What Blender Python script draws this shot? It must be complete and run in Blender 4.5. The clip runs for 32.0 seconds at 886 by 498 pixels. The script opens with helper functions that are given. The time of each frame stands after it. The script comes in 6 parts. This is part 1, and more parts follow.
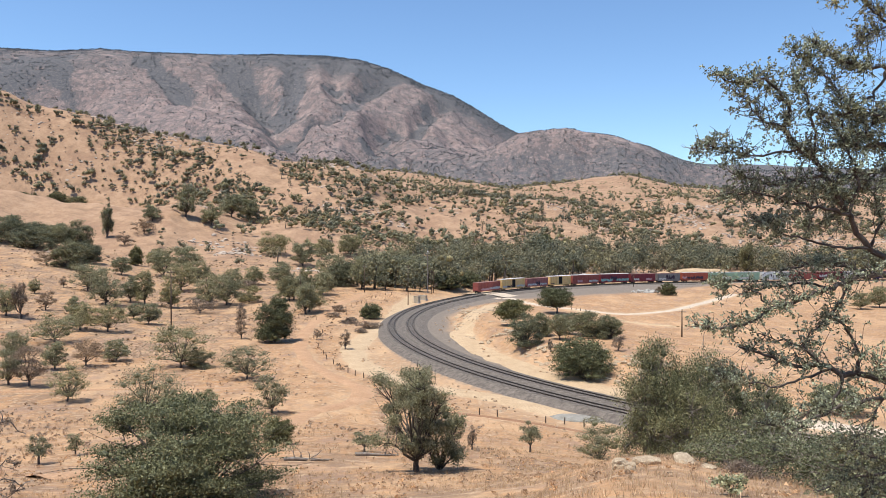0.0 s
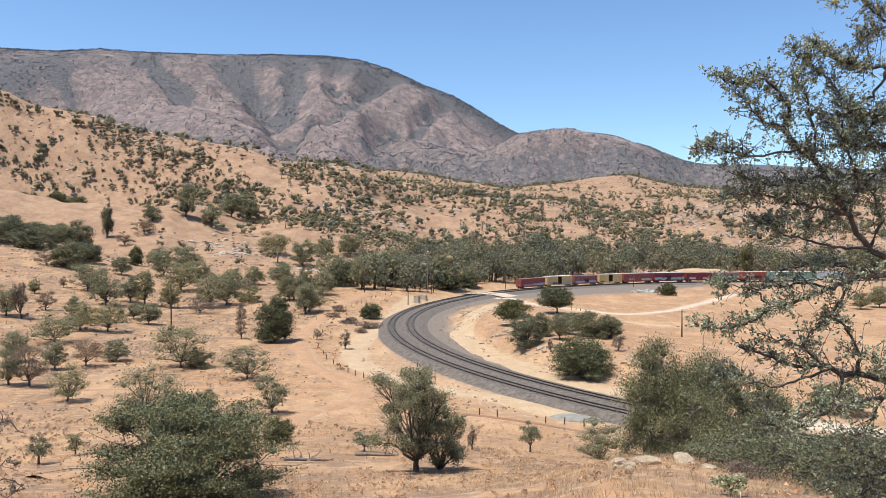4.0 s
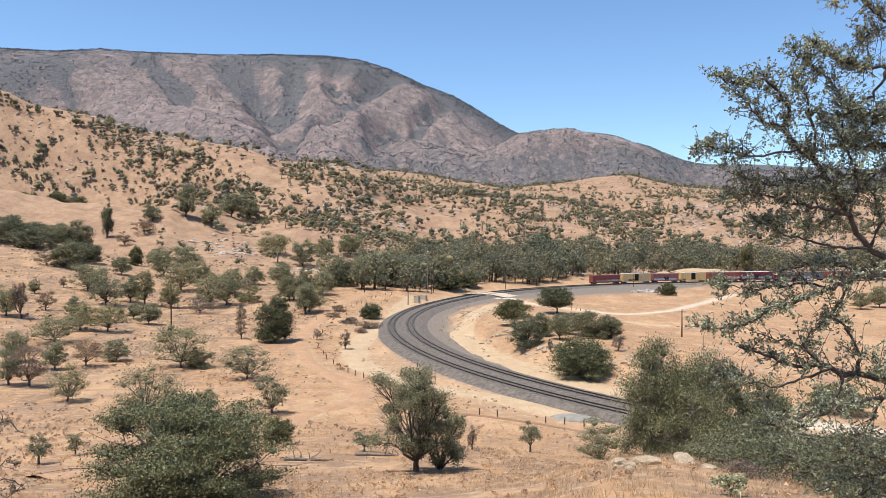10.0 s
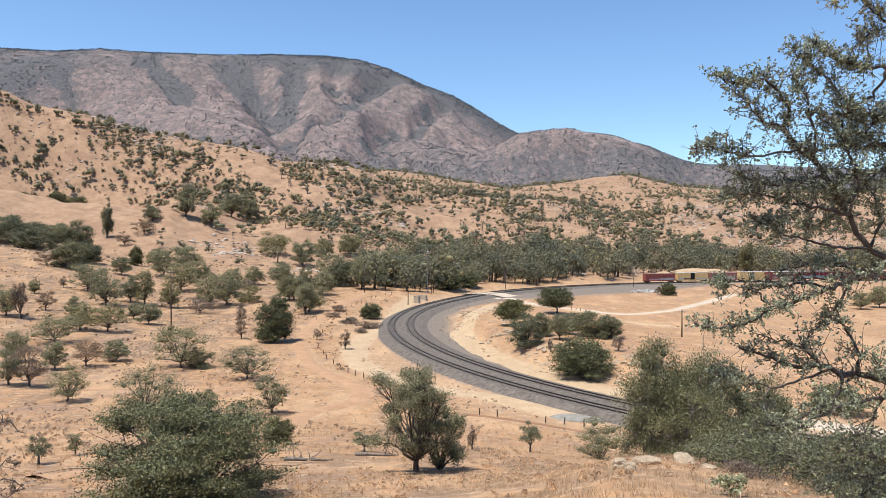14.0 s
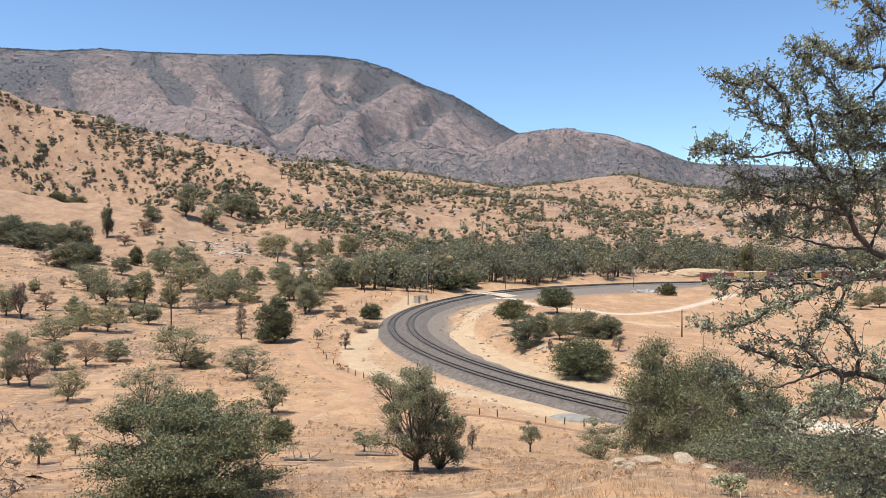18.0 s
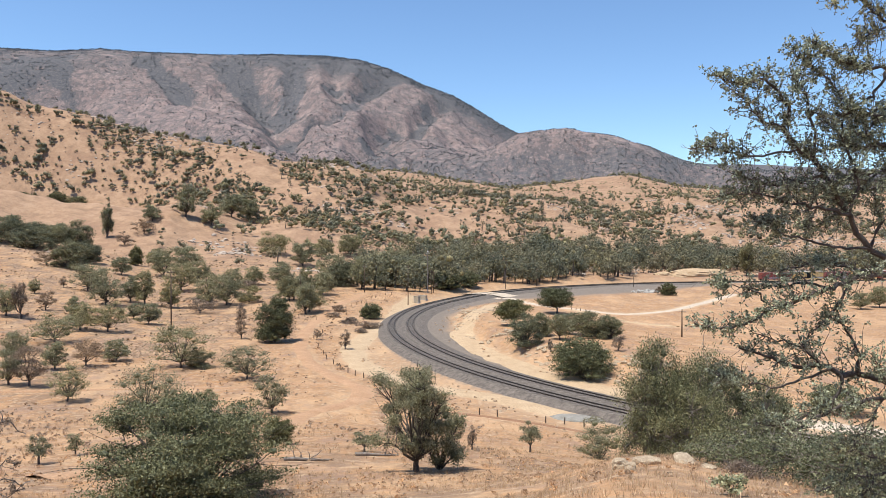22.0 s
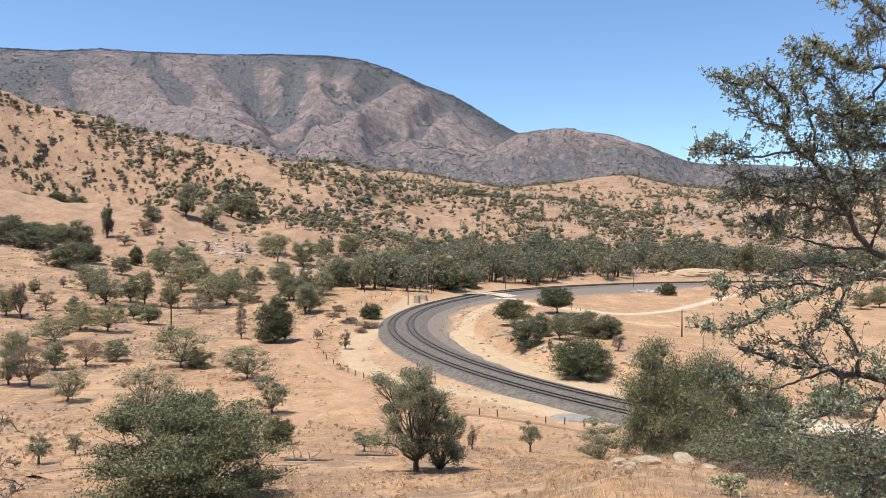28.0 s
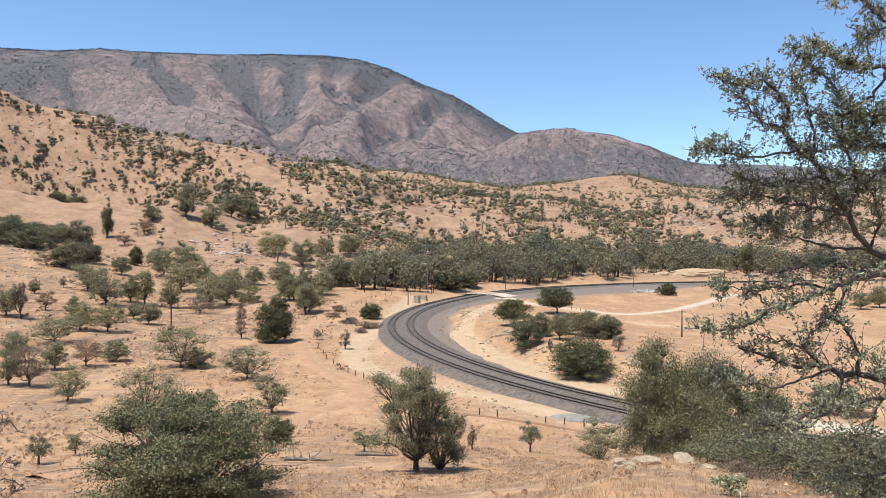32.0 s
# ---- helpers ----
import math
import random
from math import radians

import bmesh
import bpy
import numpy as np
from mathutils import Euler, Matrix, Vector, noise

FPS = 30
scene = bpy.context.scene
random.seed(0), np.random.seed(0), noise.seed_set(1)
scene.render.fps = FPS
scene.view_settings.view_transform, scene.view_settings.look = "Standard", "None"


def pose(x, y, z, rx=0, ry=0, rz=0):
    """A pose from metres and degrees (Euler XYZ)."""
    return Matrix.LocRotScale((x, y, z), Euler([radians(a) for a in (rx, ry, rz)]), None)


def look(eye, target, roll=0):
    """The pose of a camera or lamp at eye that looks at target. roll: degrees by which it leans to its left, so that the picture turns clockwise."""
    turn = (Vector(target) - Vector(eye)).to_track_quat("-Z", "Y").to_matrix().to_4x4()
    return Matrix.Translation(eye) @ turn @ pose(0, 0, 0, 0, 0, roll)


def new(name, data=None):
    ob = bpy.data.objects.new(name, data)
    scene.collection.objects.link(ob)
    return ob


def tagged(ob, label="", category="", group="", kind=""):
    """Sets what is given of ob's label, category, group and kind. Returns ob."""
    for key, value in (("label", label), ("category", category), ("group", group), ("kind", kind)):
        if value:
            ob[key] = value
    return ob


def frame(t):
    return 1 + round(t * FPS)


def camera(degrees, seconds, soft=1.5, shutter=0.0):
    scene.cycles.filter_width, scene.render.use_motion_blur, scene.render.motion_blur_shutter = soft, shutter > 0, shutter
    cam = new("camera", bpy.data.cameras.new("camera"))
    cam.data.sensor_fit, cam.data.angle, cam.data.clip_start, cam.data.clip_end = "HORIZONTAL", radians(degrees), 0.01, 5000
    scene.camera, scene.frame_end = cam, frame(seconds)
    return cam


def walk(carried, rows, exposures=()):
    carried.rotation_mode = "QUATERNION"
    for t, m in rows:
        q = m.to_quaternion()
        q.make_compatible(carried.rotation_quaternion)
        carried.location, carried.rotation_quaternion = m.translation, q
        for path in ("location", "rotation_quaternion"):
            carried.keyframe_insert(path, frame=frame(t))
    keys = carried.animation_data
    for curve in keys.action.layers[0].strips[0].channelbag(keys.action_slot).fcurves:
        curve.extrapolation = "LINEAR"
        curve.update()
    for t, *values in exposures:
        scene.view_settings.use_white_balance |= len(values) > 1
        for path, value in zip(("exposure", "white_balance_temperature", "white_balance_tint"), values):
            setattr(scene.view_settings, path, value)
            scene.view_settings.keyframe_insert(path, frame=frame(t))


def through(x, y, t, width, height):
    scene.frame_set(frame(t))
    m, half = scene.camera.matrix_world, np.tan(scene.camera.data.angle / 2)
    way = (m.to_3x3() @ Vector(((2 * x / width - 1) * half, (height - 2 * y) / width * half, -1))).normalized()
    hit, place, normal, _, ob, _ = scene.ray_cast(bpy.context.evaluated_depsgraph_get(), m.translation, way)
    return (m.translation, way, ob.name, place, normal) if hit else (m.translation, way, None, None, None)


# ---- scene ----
cam = camera(60, 32.0, soft=0.55)
EYE = (0.0, 0.0, 26.0)
HERE = look(EYE, (0.0, 100.0, 24.23))
walk(cam, [(0, HERE), (32, HERE)])

# ---- light ----
SUN_WAY = Vector((-0.30, -0.17, 0.94)).normalized()
world = bpy.data.worlds.new("world")
scene.world = world
world.use_nodes = True
_wn = world.node_tree.nodes
sky = _wn.new("ShaderNodeTexSky")
sky.sky_type = "NISHITA"
sky.sun_disc = False
sky.sun_elevation = math.asin(SUN_WAY.z)
sky.sun_rotation = math.atan2(SUN_WAY.x, SUN_WAY.y)
sky.altitude = 1200
sky.air_density = 1.0
sky.dust_density = 0.12
sky.ozone_density = 3.0
_wn["Background"].inputs["Strength"].default_value = 0.125
_tint = _wn.new("ShaderNodeMix")
_tint.data_type, _tint.blend_type = "RGBA", "MULTIPLY"
_tint.inputs[0].default_value = 1.0
_tint.inputs[7].default_value = (0.90, 1.0, 1.065, 1.0)
world.node_tree.links.new(sky.outputs[0], _tint.inputs[6])
world.node_tree.links.new(_tint.outputs[2], _wn["Background"].inputs["Color"])
_sun = bpy.data.lights.new("sun", "SUN")
_sun.energy, _sun.angle, _sun.color = 4.2, radians(0.5), (1.0, 0.94, 0.85)
sun = new("sun", _sun)
sun.matrix_world = look(SUN_WAY * 300, (0, 0, 0))
scene.view_settings.exposure = 0.46

# ---- the lie of the land: azimuth in degrees from north, range and height in metres ----
STATIONS = [
    # brow of the viewpoint's slope
    [(-38.6, 15, 20.6), (0, 12, 21.2), (30, 14, 21.2)],
    # upper slope and its rocky knoll
    [(-38.6, 38, 15.5), (-19.6, 32, 15), (0, 30, 15.6), (7, 30, 16.1), (13.1, 31, 17.2), (17, 31, 17.4), (22.6, 33, 16.6), (30, 35, 15.5)],
    # middle slope
    [(-38.6, 77, 8.6), (-7.7, 61, 9), (7, 60, 8.6), (13.1, 62, 7.6), (17, 63, 7), (30, 69, 6)],
    # foot of the slope
    [(-38.6, 128, 4.5), (-30, 115, 3.4), (-15.8, 104, 2.6), (-7.7, 101, 2), (0, 100, 0.9), (7, 101, 0.3), (13.1, 103, -0.2), (30, 115, -1)],
    # valley floor
    [(-38.6, 192, 6), (-30, 173, 3), (-19.6, 159, 1), (-7.7, 151, -0.2), (9, 152, -0.2), (30, 173, -0.5)],
    # valley floor beyond the bend
    [(-38.6, 281, 12), (-30, 254, 6.5), (-25, 243, 4), (-19.6, 234, 1), (-13.8, 227, 0), (-7.7, 222, -0.4), (30, 254, 0)],
    # outer valley edge
    [(-38.6, 422, 25.3), (-30, 381, 18.7), (-25, 364, 13.1), (-19.6, 350, 7), (-13.8, 340, 4.6), (-7.7, 333, 2.7), (-1.4, 330, 1.5), (30, 381, 1.5)],
    # river terrace
    [(-38.6, 576, 38.3), (-30, 520, 25.7), (-25, 497, 19.7), (-19.6, 478, 15.1), (-13.8, 463, 11.8), (-7.7, 454, 8.4), (-1.4, 450, 5.8), (4.9, 452, 5.1), (11.1, 459, 2.8), (17, 471, 1.5), (30, 520, 1.8)],
    # low bench
    [(-38.6, 717, 61.9), (-30, 647, 54.9), (-27.7, 633, 47.9), (-25, 618, 45.4), (-22.2, 605, 45), (-19.6, 595, 48.7), (-13.8, 577, 28.9), (-7.7, 565, 33), (-1.4, 560, 16.5), (4.9, 562, 16.5), (11.1, 571, 13.6), (17, 586, 11.6), (30, 647, 8.3)],
    # hollow behind the bench
    [(-38.6, 832, 82), (-30, 751, 44.7), (-27.7, 734, 38.9), (-25, 717, 37.5), (-22.2, 702, 38), (-19.6, 690, 50.4), (-13.8, 669, 58.1), (-7.7, 656, 58.1), (-1.4, 650, 34.1), (4.9, 652, 33.2), (11.1, 662, 27), (17, 680, 24.6), (30, 751, 19.8)],
    # tan ridge
    [(-38.6, 1024, 206.9), (-30, 924, 172.7), (-28.1, 907, 158), (-25, 883, 147.5), (-22.9, 869, 137), (-19.6, 849, 128.5), (-15.8, 831, 119.7), (-13.8, 824, 113.8), (-11.8, 817, 103.2), (-7.7, 807, 99.6), (-5.6, 804, 92), (-3.5, 802, 74.3), (-1.4, 800, 67.8), (2.8, 801, 64.3), (8.2, 808, 60.8), (11.1, 815, 47.8), (13.9, 824, 44.9), (17, 837, 58.4), (20.8, 856, 47.8), (30, 924, 39)],
    # saddle behind the tan ridge
    [(-38.6, 1280, 222.6), (-30, 1155, 174.7), (-19.6, 1062, 134.2), (-7.7, 1009, 93.7), (-4.4, 1003, 93.7), (-1.4, 1000, 91.5), (4.9, 1004, 78.3), (11.1, 1019, 78.3), (17, 1046, 78.3), (30, 1155, 75.3)],
    # second brown ridge
    [(-38.6, 1599, 244.2), (-30, 1443, 198.1), (-19.6, 1327, 152.1), (-7.7, 1261, 130.9), (-3.5, 1252, 128.2), (-1, 1250, 121.7), (2.8, 1251, 105.2), (4.9, 1255, 100.6), (9, 1266, 110.7), (11.1, 1274, 119), (13.5, 1286, 123.6), (17, 1307, 104.2), (20.8, 1337, 96.9), (30, 1443, 95)],
    # hidden valley
    [(-38.6, 2047, 110), (-19.6, 1699, 95), (30, 1847, 90)],
    # grey foothills
    [(-38.6, 3071, 409.5), (-30, 2771, 353), (-19.6, 2548, 353), (-7.7, 2422, 347.6), (-1.4, 2401, 342.3), (4.9, 2409, 351.2), (9, 2430, 372.4), (11.5, 2449, 351.2), (14.7, 2481, 310.5), (17, 2510, 268.1), (20.4, 2561, 248.7), (30, 2771, 232.8)],
    # saddle
    [(-38.6, 3583, 504.4), (-30, 3233, 494), (-19.6, 2973, 494), (-7.7, 2826, 479.6), (-1.4, 2801, 440.4), (2.8, 2803, 397.1), (7, 2821, 345.6), (17, 2928, 267.2), (30, 3233, 246.6)],
    # mountain crest
    [(-38.6, 4862, 914.8), (-30, 4388, 931.6), (-26.7, 4255, 917.6), (-24, 4159, 928.8), (-21.5, 4083, 912.0), (-15.8, 3949, 898.0), (-12.6, 3894, 900.8), (-8.5, 3843, 895.2), (-6.1, 3821, 878.5), (-4, 3809, 836.5), (-1.4, 3801, 758.1), (0.7, 3800, 707.8), (2.8, 3804, 633.6), (4.9, 3814, 555.3), (6.6, 3825, 499.3), (9, 3848, 459.7), (17, 3974, 392.6), (30, 4388, 353.4)],
    # far side
    [(-38.6, 6142, 600), (-7.7, 4844, 560), (4.9, 4817, 380), (30, 5542, 250)],
]


def lerp(a, b, t):
    return a + (b - a) * t


def sstep(a, b, x):
    t = np.clip((x - a) / (b - a), 0, 1)
    return t * t * (3 - 2 * t)


def hash2(i, j, seed):
    h = (i * 374761393 + j * 668265263 + seed * 974711) & 0x7FFFFFFF
    h = ((h ^ (h >> 13)) * 1274126177) & 0x7FFFFFFF
    return ((h ^ (h >> 16)) & 0xFFFF) / 65535.0


def vnoise(x, y, seed=0):
    """Smooth value noise, 0 to 1, on arrays."""
    x, y = np.asarray(x, float), np.asarray(y, float)
    i, j = np.floor(x).astype(np.int64), np.floor(y).astype(np.int64)
    u, v = x - i, y - j
    u, v = u * u * (3 - 2 * u), v * v * (3 - 2 * v)
    return lerp(lerp(hash2(i, j, seed), hash2(i + 1, j, seed), u),
                lerp(hash2(i, j + 1, seed), hash2(i + 1, j + 1, seed), u), v)


def fnoise(x, y, seed=0, octaves=4):
    s, a, n = 0.0, 0.5, 0.0
    for k in range(octaves):
        s = s + a * vnoise(x * 2 ** k, y * 2 ** k, seed + 7 * k)
        n += a
        a *= 0.5
    return s / n


RAVINES = []


def to_line(x, y, pts):
    """Distance from arrays x, y to a polyline."""
    best = np.full_like(x, 1e9)
    for (ax, ay), (bx, by) in zip(pts[:-1], pts[1:]):
        dx, dy = bx - ax, by - ay
        t = np.clip(((x - ax) * dx + (y - ay) * dy) / (dx * dx + dy * dy), 0, 1)
        best = np.minimum(best, np.hypot(x - ax - t * dx, y - ay - t * dy))
    return best


def ravine_depth(x, y):
    """How deep the named ravines cut into the mountain."""
    cut = np.zeros_like(x)
    far = np.hypot(x, y) > 1700
    for pts, width in RAVINES:
        d = to_line(x[far], y[far], pts)
        cut[far] = np.maximum(cut[far], (26 + 0.9 * width) * (1 - sstep(0.1 * width, 2.6 * width, d)))
    return cut


# the bend of the railway: an arc, then a straight to the east
ARC_C, ARC_R, TURN_END = (176.0, 232.0), 191.2, radians(10.0)
TRACK_GAP = 5.4


def track_point(s, off=0.0):
    """Place and heading on the outer track, s metres along; off: metres to the inside."""
    R = ARC_R - off
    a0 = math.pi + 1.15
    length = ARC_R * (a0 - (math.pi / 2 + TURN_END))
    if s < 0:
        h = math.pi / 2 - 0 + (a0 - math.pi)
        px, py = ARC_C[0] + R * math.cos(a0), ARC_C[1] + R * math.sin(a0)
        return px + s * math.cos(h), py + s * math.sin(h), h
    if s <= length:
        a = a0 - s / ARC_R
        return ARC_C[0] + R * math.cos(a), ARC_C[1] + R * math.sin(a), a - math.pi / 2
    a = math.pi / 2 + TURN_END
    px, py = ARC_C[0] + R * math.cos(a), ARC_C[1] + R * math.sin(a)
    d = s - length
    return px + d * math.cos(TURN_END), py + d * math.sin(TURN_END), TURN_END


def track_height(x, y):
    """Formation height: a slight rise towards the far side."""
    return 0.6 * sstep(290, 360, y)


def track_distance(x, y):
    """Signed distance to the outer track, positive inside the bend."""
    dx, dy = x - ARC_C[0], y - ARC_C[1]
    ring = ARC_R - np.hypot(dx, dy)
    n = (math.cos(math.pi / 2 + TURN_END), math.sin(math.pi / 2 + TURN_END))
    line = ARC_R - (dx * n[0] + dy * n[1])
    t = (math.cos(TURN_END), math.sin(TURN_END))
    east = dx * t[0] + dy * t[1] > 0
    return np.where(east, line, ring)


def gullies(x, y):
    """Ravines that run down the mountain's face, 0 on the spurs to about 2 in the beds."""
    r, az = np.hypot(x, y), np.degrees(np.arctan2(x, y))
    lean = az + (r - 2500) / 260.0
    return 1.5 * sstep(0.25, 0.85, fnoise(lean / 7.5, r / 1900, 11, 2)) + 0.7 * sstep(0.2, 0.9, fnoise(lean / 2.6 + 9, r / 700, 13, 3))


def height(x, y):
    """Ground height at arrays x, y."""
    x, y = np.asarray(x, float), np.asarray(y, float)
    r = np.hypot(x, y) + 1e-6
    az = np.degrees(np.arctan2(x, y))
    R, Z = [np.zeros_like(r)], [np.full_like(r, 24.3)]
    for st in STATIONS:
        a, rr, zz = zip(*st)
        R.append(np.interp(az, a, rr))
        Z.append(np.interp(az, a, zz))
    R.append(np.full_like(r, 6500.0))
    Z.append(np.full_like(r, 150.0))
    R, Z = np.array(R), np.array(Z)
    # monotone cubic along the range
    h = np.diff(R, axis=0)
    d = np.diff(Z, axis=0) / h
    m = np.zeros_like(Z)
    w1, w2 = 2 * h[1:] + h[:-1], h[1:] + 2 * h[:-1]
    same = d[1:] * d[:-1] > 0
    with np.errstate(divide="ignore", invalid="ignore"):
        m[1:-1] = np.where(same, (w1 + w2) / (w1 / d[:-1] + w2 / d[1:]), 0)
    m[0], m[-1] = d[0], d[-1]
    k = np.clip((R <= r).sum(0) - 1, 0, len(h) - 1)
    pick = lambda q: np.take_along_axis(q, k[None], 0)[0]
    hk, t = pick(h), (r - pick(R[:-1])) / pick(h)
    z = ((1 + 2 * t) * (1 - t) ** 2 * pick(Z[:-1]) + t * (1 - t) ** 2 * hk * pick(m[:-1])
         + t * t * (3 - 2 * t) * pick(Z[1:]) + t * t * (t - 1) * hk * pick(m[1:]))
    # swells, gullies and spurs
    hills = sstep(350, 520, r) * (1 - sstep(740, 800, r)) + sstep(820, 900, r) * (1 - sstep(1150, 1240, r))
    z = z + hills * (18 * (fnoise(x / 110, y / 110, 3) - 0.55) + 9 * (fnoise(x / 30, y / 30, 19, 3) - 0.5))
    mid = sstep(1650, 2000, r) * (1 - 0.85 * sstep(2200, 2400, r)) + sstep(2450, 2800, r) * (1 - sstep(3300, 3790, r))
    east = sstep(1, 6, az)
    mid = lerp(sstep(1650, 2000, r) * (1 - sstep(3300, 3790, r)), mid, east)
    gully = gullies(x, y)
    z = z - np.clip(mid, 0, 1) * (70 * gully + 40 * fnoise(x / 130, y / 130, 5))
    z = z - (1 - sstep(3350, 3780, r)) * ravine_depth(x, y)
    spine = 1 - np.abs(2 * fnoise(x / 170 + y / 900, y / 260 - x / 700, 27, 4) - 1)
    z = z + np.clip(mid, 0, 1) * 42 * (spine - 0.8)
    z = z + sstep(8, 60, r) * 0.5 * (fnoise(x / 14, y / 14, 8) - 0.5)
    # a low bank inside the bend
    bank = track_distance(x, y) + 5 * (fnoise(x / 12, y / 12, 23) - 0.5)
    z = z + 2.6 * sstep(18.5, 23, bank) * (1 - sstep(45, 75, bank)) * sstep(120, 150, y) * (1 - sstep(235, 280, y)) * (r < 620)
    # the graded formation of the railway, with shallow ditches
    inside = track_distance(x, y)
    edge = np.maximum(-inside - 6.5, inside - 13.0)
    grade = track_height(x, y) - 0.9
    bed = 1 - sstep(0, 14, edge)
    on = (r < 620) & (x > -60)
    return np.where(on, lerp(z, grade, bed), z)


def gz(x, y):
    return float(height(np.array([float(x)]), np.array([float(y)]))[0])


# ---- materials ----
def rgb(c):
    return (c[0], c[1], c[2], 1.0)


class Nodes:
    """Short hand for building a node material."""

    def __init__(self, name):
        self.mat = bpy.data.materials.new(name)
        self.mat.use_nodes = True
        self.tree = self.mat.node_tree
        self.bsdf = self.tree.nodes["Principled BSDF"]
        self.out = self.tree.nodes["Material Output"]

    def add(self, kind, **values):
        n = self.tree.nodes.new(kind)
        for k, v in values.items():
            n.inputs[k].default_value = v
        return n

    def link(self, a, b):
        self.tree.links.new(a, b)

    def noise(self, scale, detail=4.0, rough=0.6, stretch=None):
        tc = self.tree.nodes.new("ShaderNodeTexCoord")
        n = self.add("ShaderNodeTexNoise", Scale=scale, Detail=detail, Roughness=rough)
        if stretch:
            mp = self.tree.nodes.new("ShaderNodeMapping")
            mp.inputs["Scale"].default_value = stretch
            self.link(tc.outputs["Object"], mp.inputs["Vector"])
            self.link(mp.outputs["Vector"], n.inputs["Vector"])
        else:
            self.link(tc.outputs["Object"], n.inputs["Vector"])
        return n.outputs["Fac"]

    def ramp(self, fac, *stops):
        r = self.tree.nodes.new("ShaderNodeValToRGB")
        e = r.color_ramp.elements
        while len(e) < len(stops):
            e.new(0.5)
        for k, (p, c) in enumerate(stops):
            e[k].position = p
            e[k].color = rgb(c) if not isinstance(c, float) else (c, c, c, 1)
        self.link(fac, r.inputs["Fac"])
        return r.outputs["Color"]

    def mix(self, fac, a, b, how="MIX"):
        m = self.tree.nodes.new("ShaderNodeMix")
        m.data_type, m.blend_type = "RGBA", how
        for sock, v in ((m.inputs[0], fac), (m.inputs[6], a), (m.inputs[7], b)):
            if isinstance(v, (int, float)):
                sock.default_value = v
            elif isinstance(v, tuple):
                sock.default_value = rgb(v)
            else:
                self.link(v, sock)
        return m.outputs[2]

    def math(self, op, a, b=0.5):
        m = self.tree.nodes.new("ShaderNodeMath")
        m.operation = op
        for sock, v in ((m.inputs[0], a), (m.inputs[1], b)):
            if isinstance(v, (int, float)):
                sock.default_value = v
            else:
                self.link(v, sock)
        return m.outputs[0]

    def attr(self, name):
        a = self.tree.nodes.new("ShaderNodeAttribute")
        a.attribute_name = name
        return a.outputs["Fac"]

    def bump(self, fac, strength, distance):
        b = self.add("ShaderNodeBump", Strength=strength, Distance=distance)
        self.link(fac, b.inputs["Height"])
        self.link(b.outputs["Normal"], self.bsdf.inputs["Normal"])

    def finish(self, color, rough=0.8, metal=0.0, spec=0.3):
        if isinstance(color, tuple):
            self.bsdf.inputs["Base Color"].default_value = rgb(color)
        else:
            self.link(color, self.bsdf.inputs["Base Color"])
        self.bsdf.inputs["Roughness"].default_value = rough
        self.bsdf.inputs["Metallic"].default_value = metal
        self.bsdf.inputs["Specular IOR Level"].default_value = spec
        return self.mat


def plain(name, dark, light, scale=3.0, rough=0.7, metal=0.0, bump=0.0, dirt=None, spec=0.3):
    """A surface of two tones at a coarse and a fine scale, with dirt if given."""
    n = Nodes(name)
    coarse, fine = n.noise(scale, 5), n.noise(scale * 11, 3)
    c = n.ramp(coarse, (0.32, dark), (0.68, light))
    c = n.mix(n.ramp(fine, (0.4, 0.0), (0.65, 0.55)), c, tuple(0.55 * v for v in dark))
    if dirt:
        c = n.mix(n.ramp(n.noise(scale * 0.6, 6, 0.7, (1, 1, 0.25)), (0.5, 0.0), (0.75, 0.7)), c, dirt)
    if bump:
        n.bump(fine, 0.6, bump)
    return n.finish(c, rough, metal, spec)


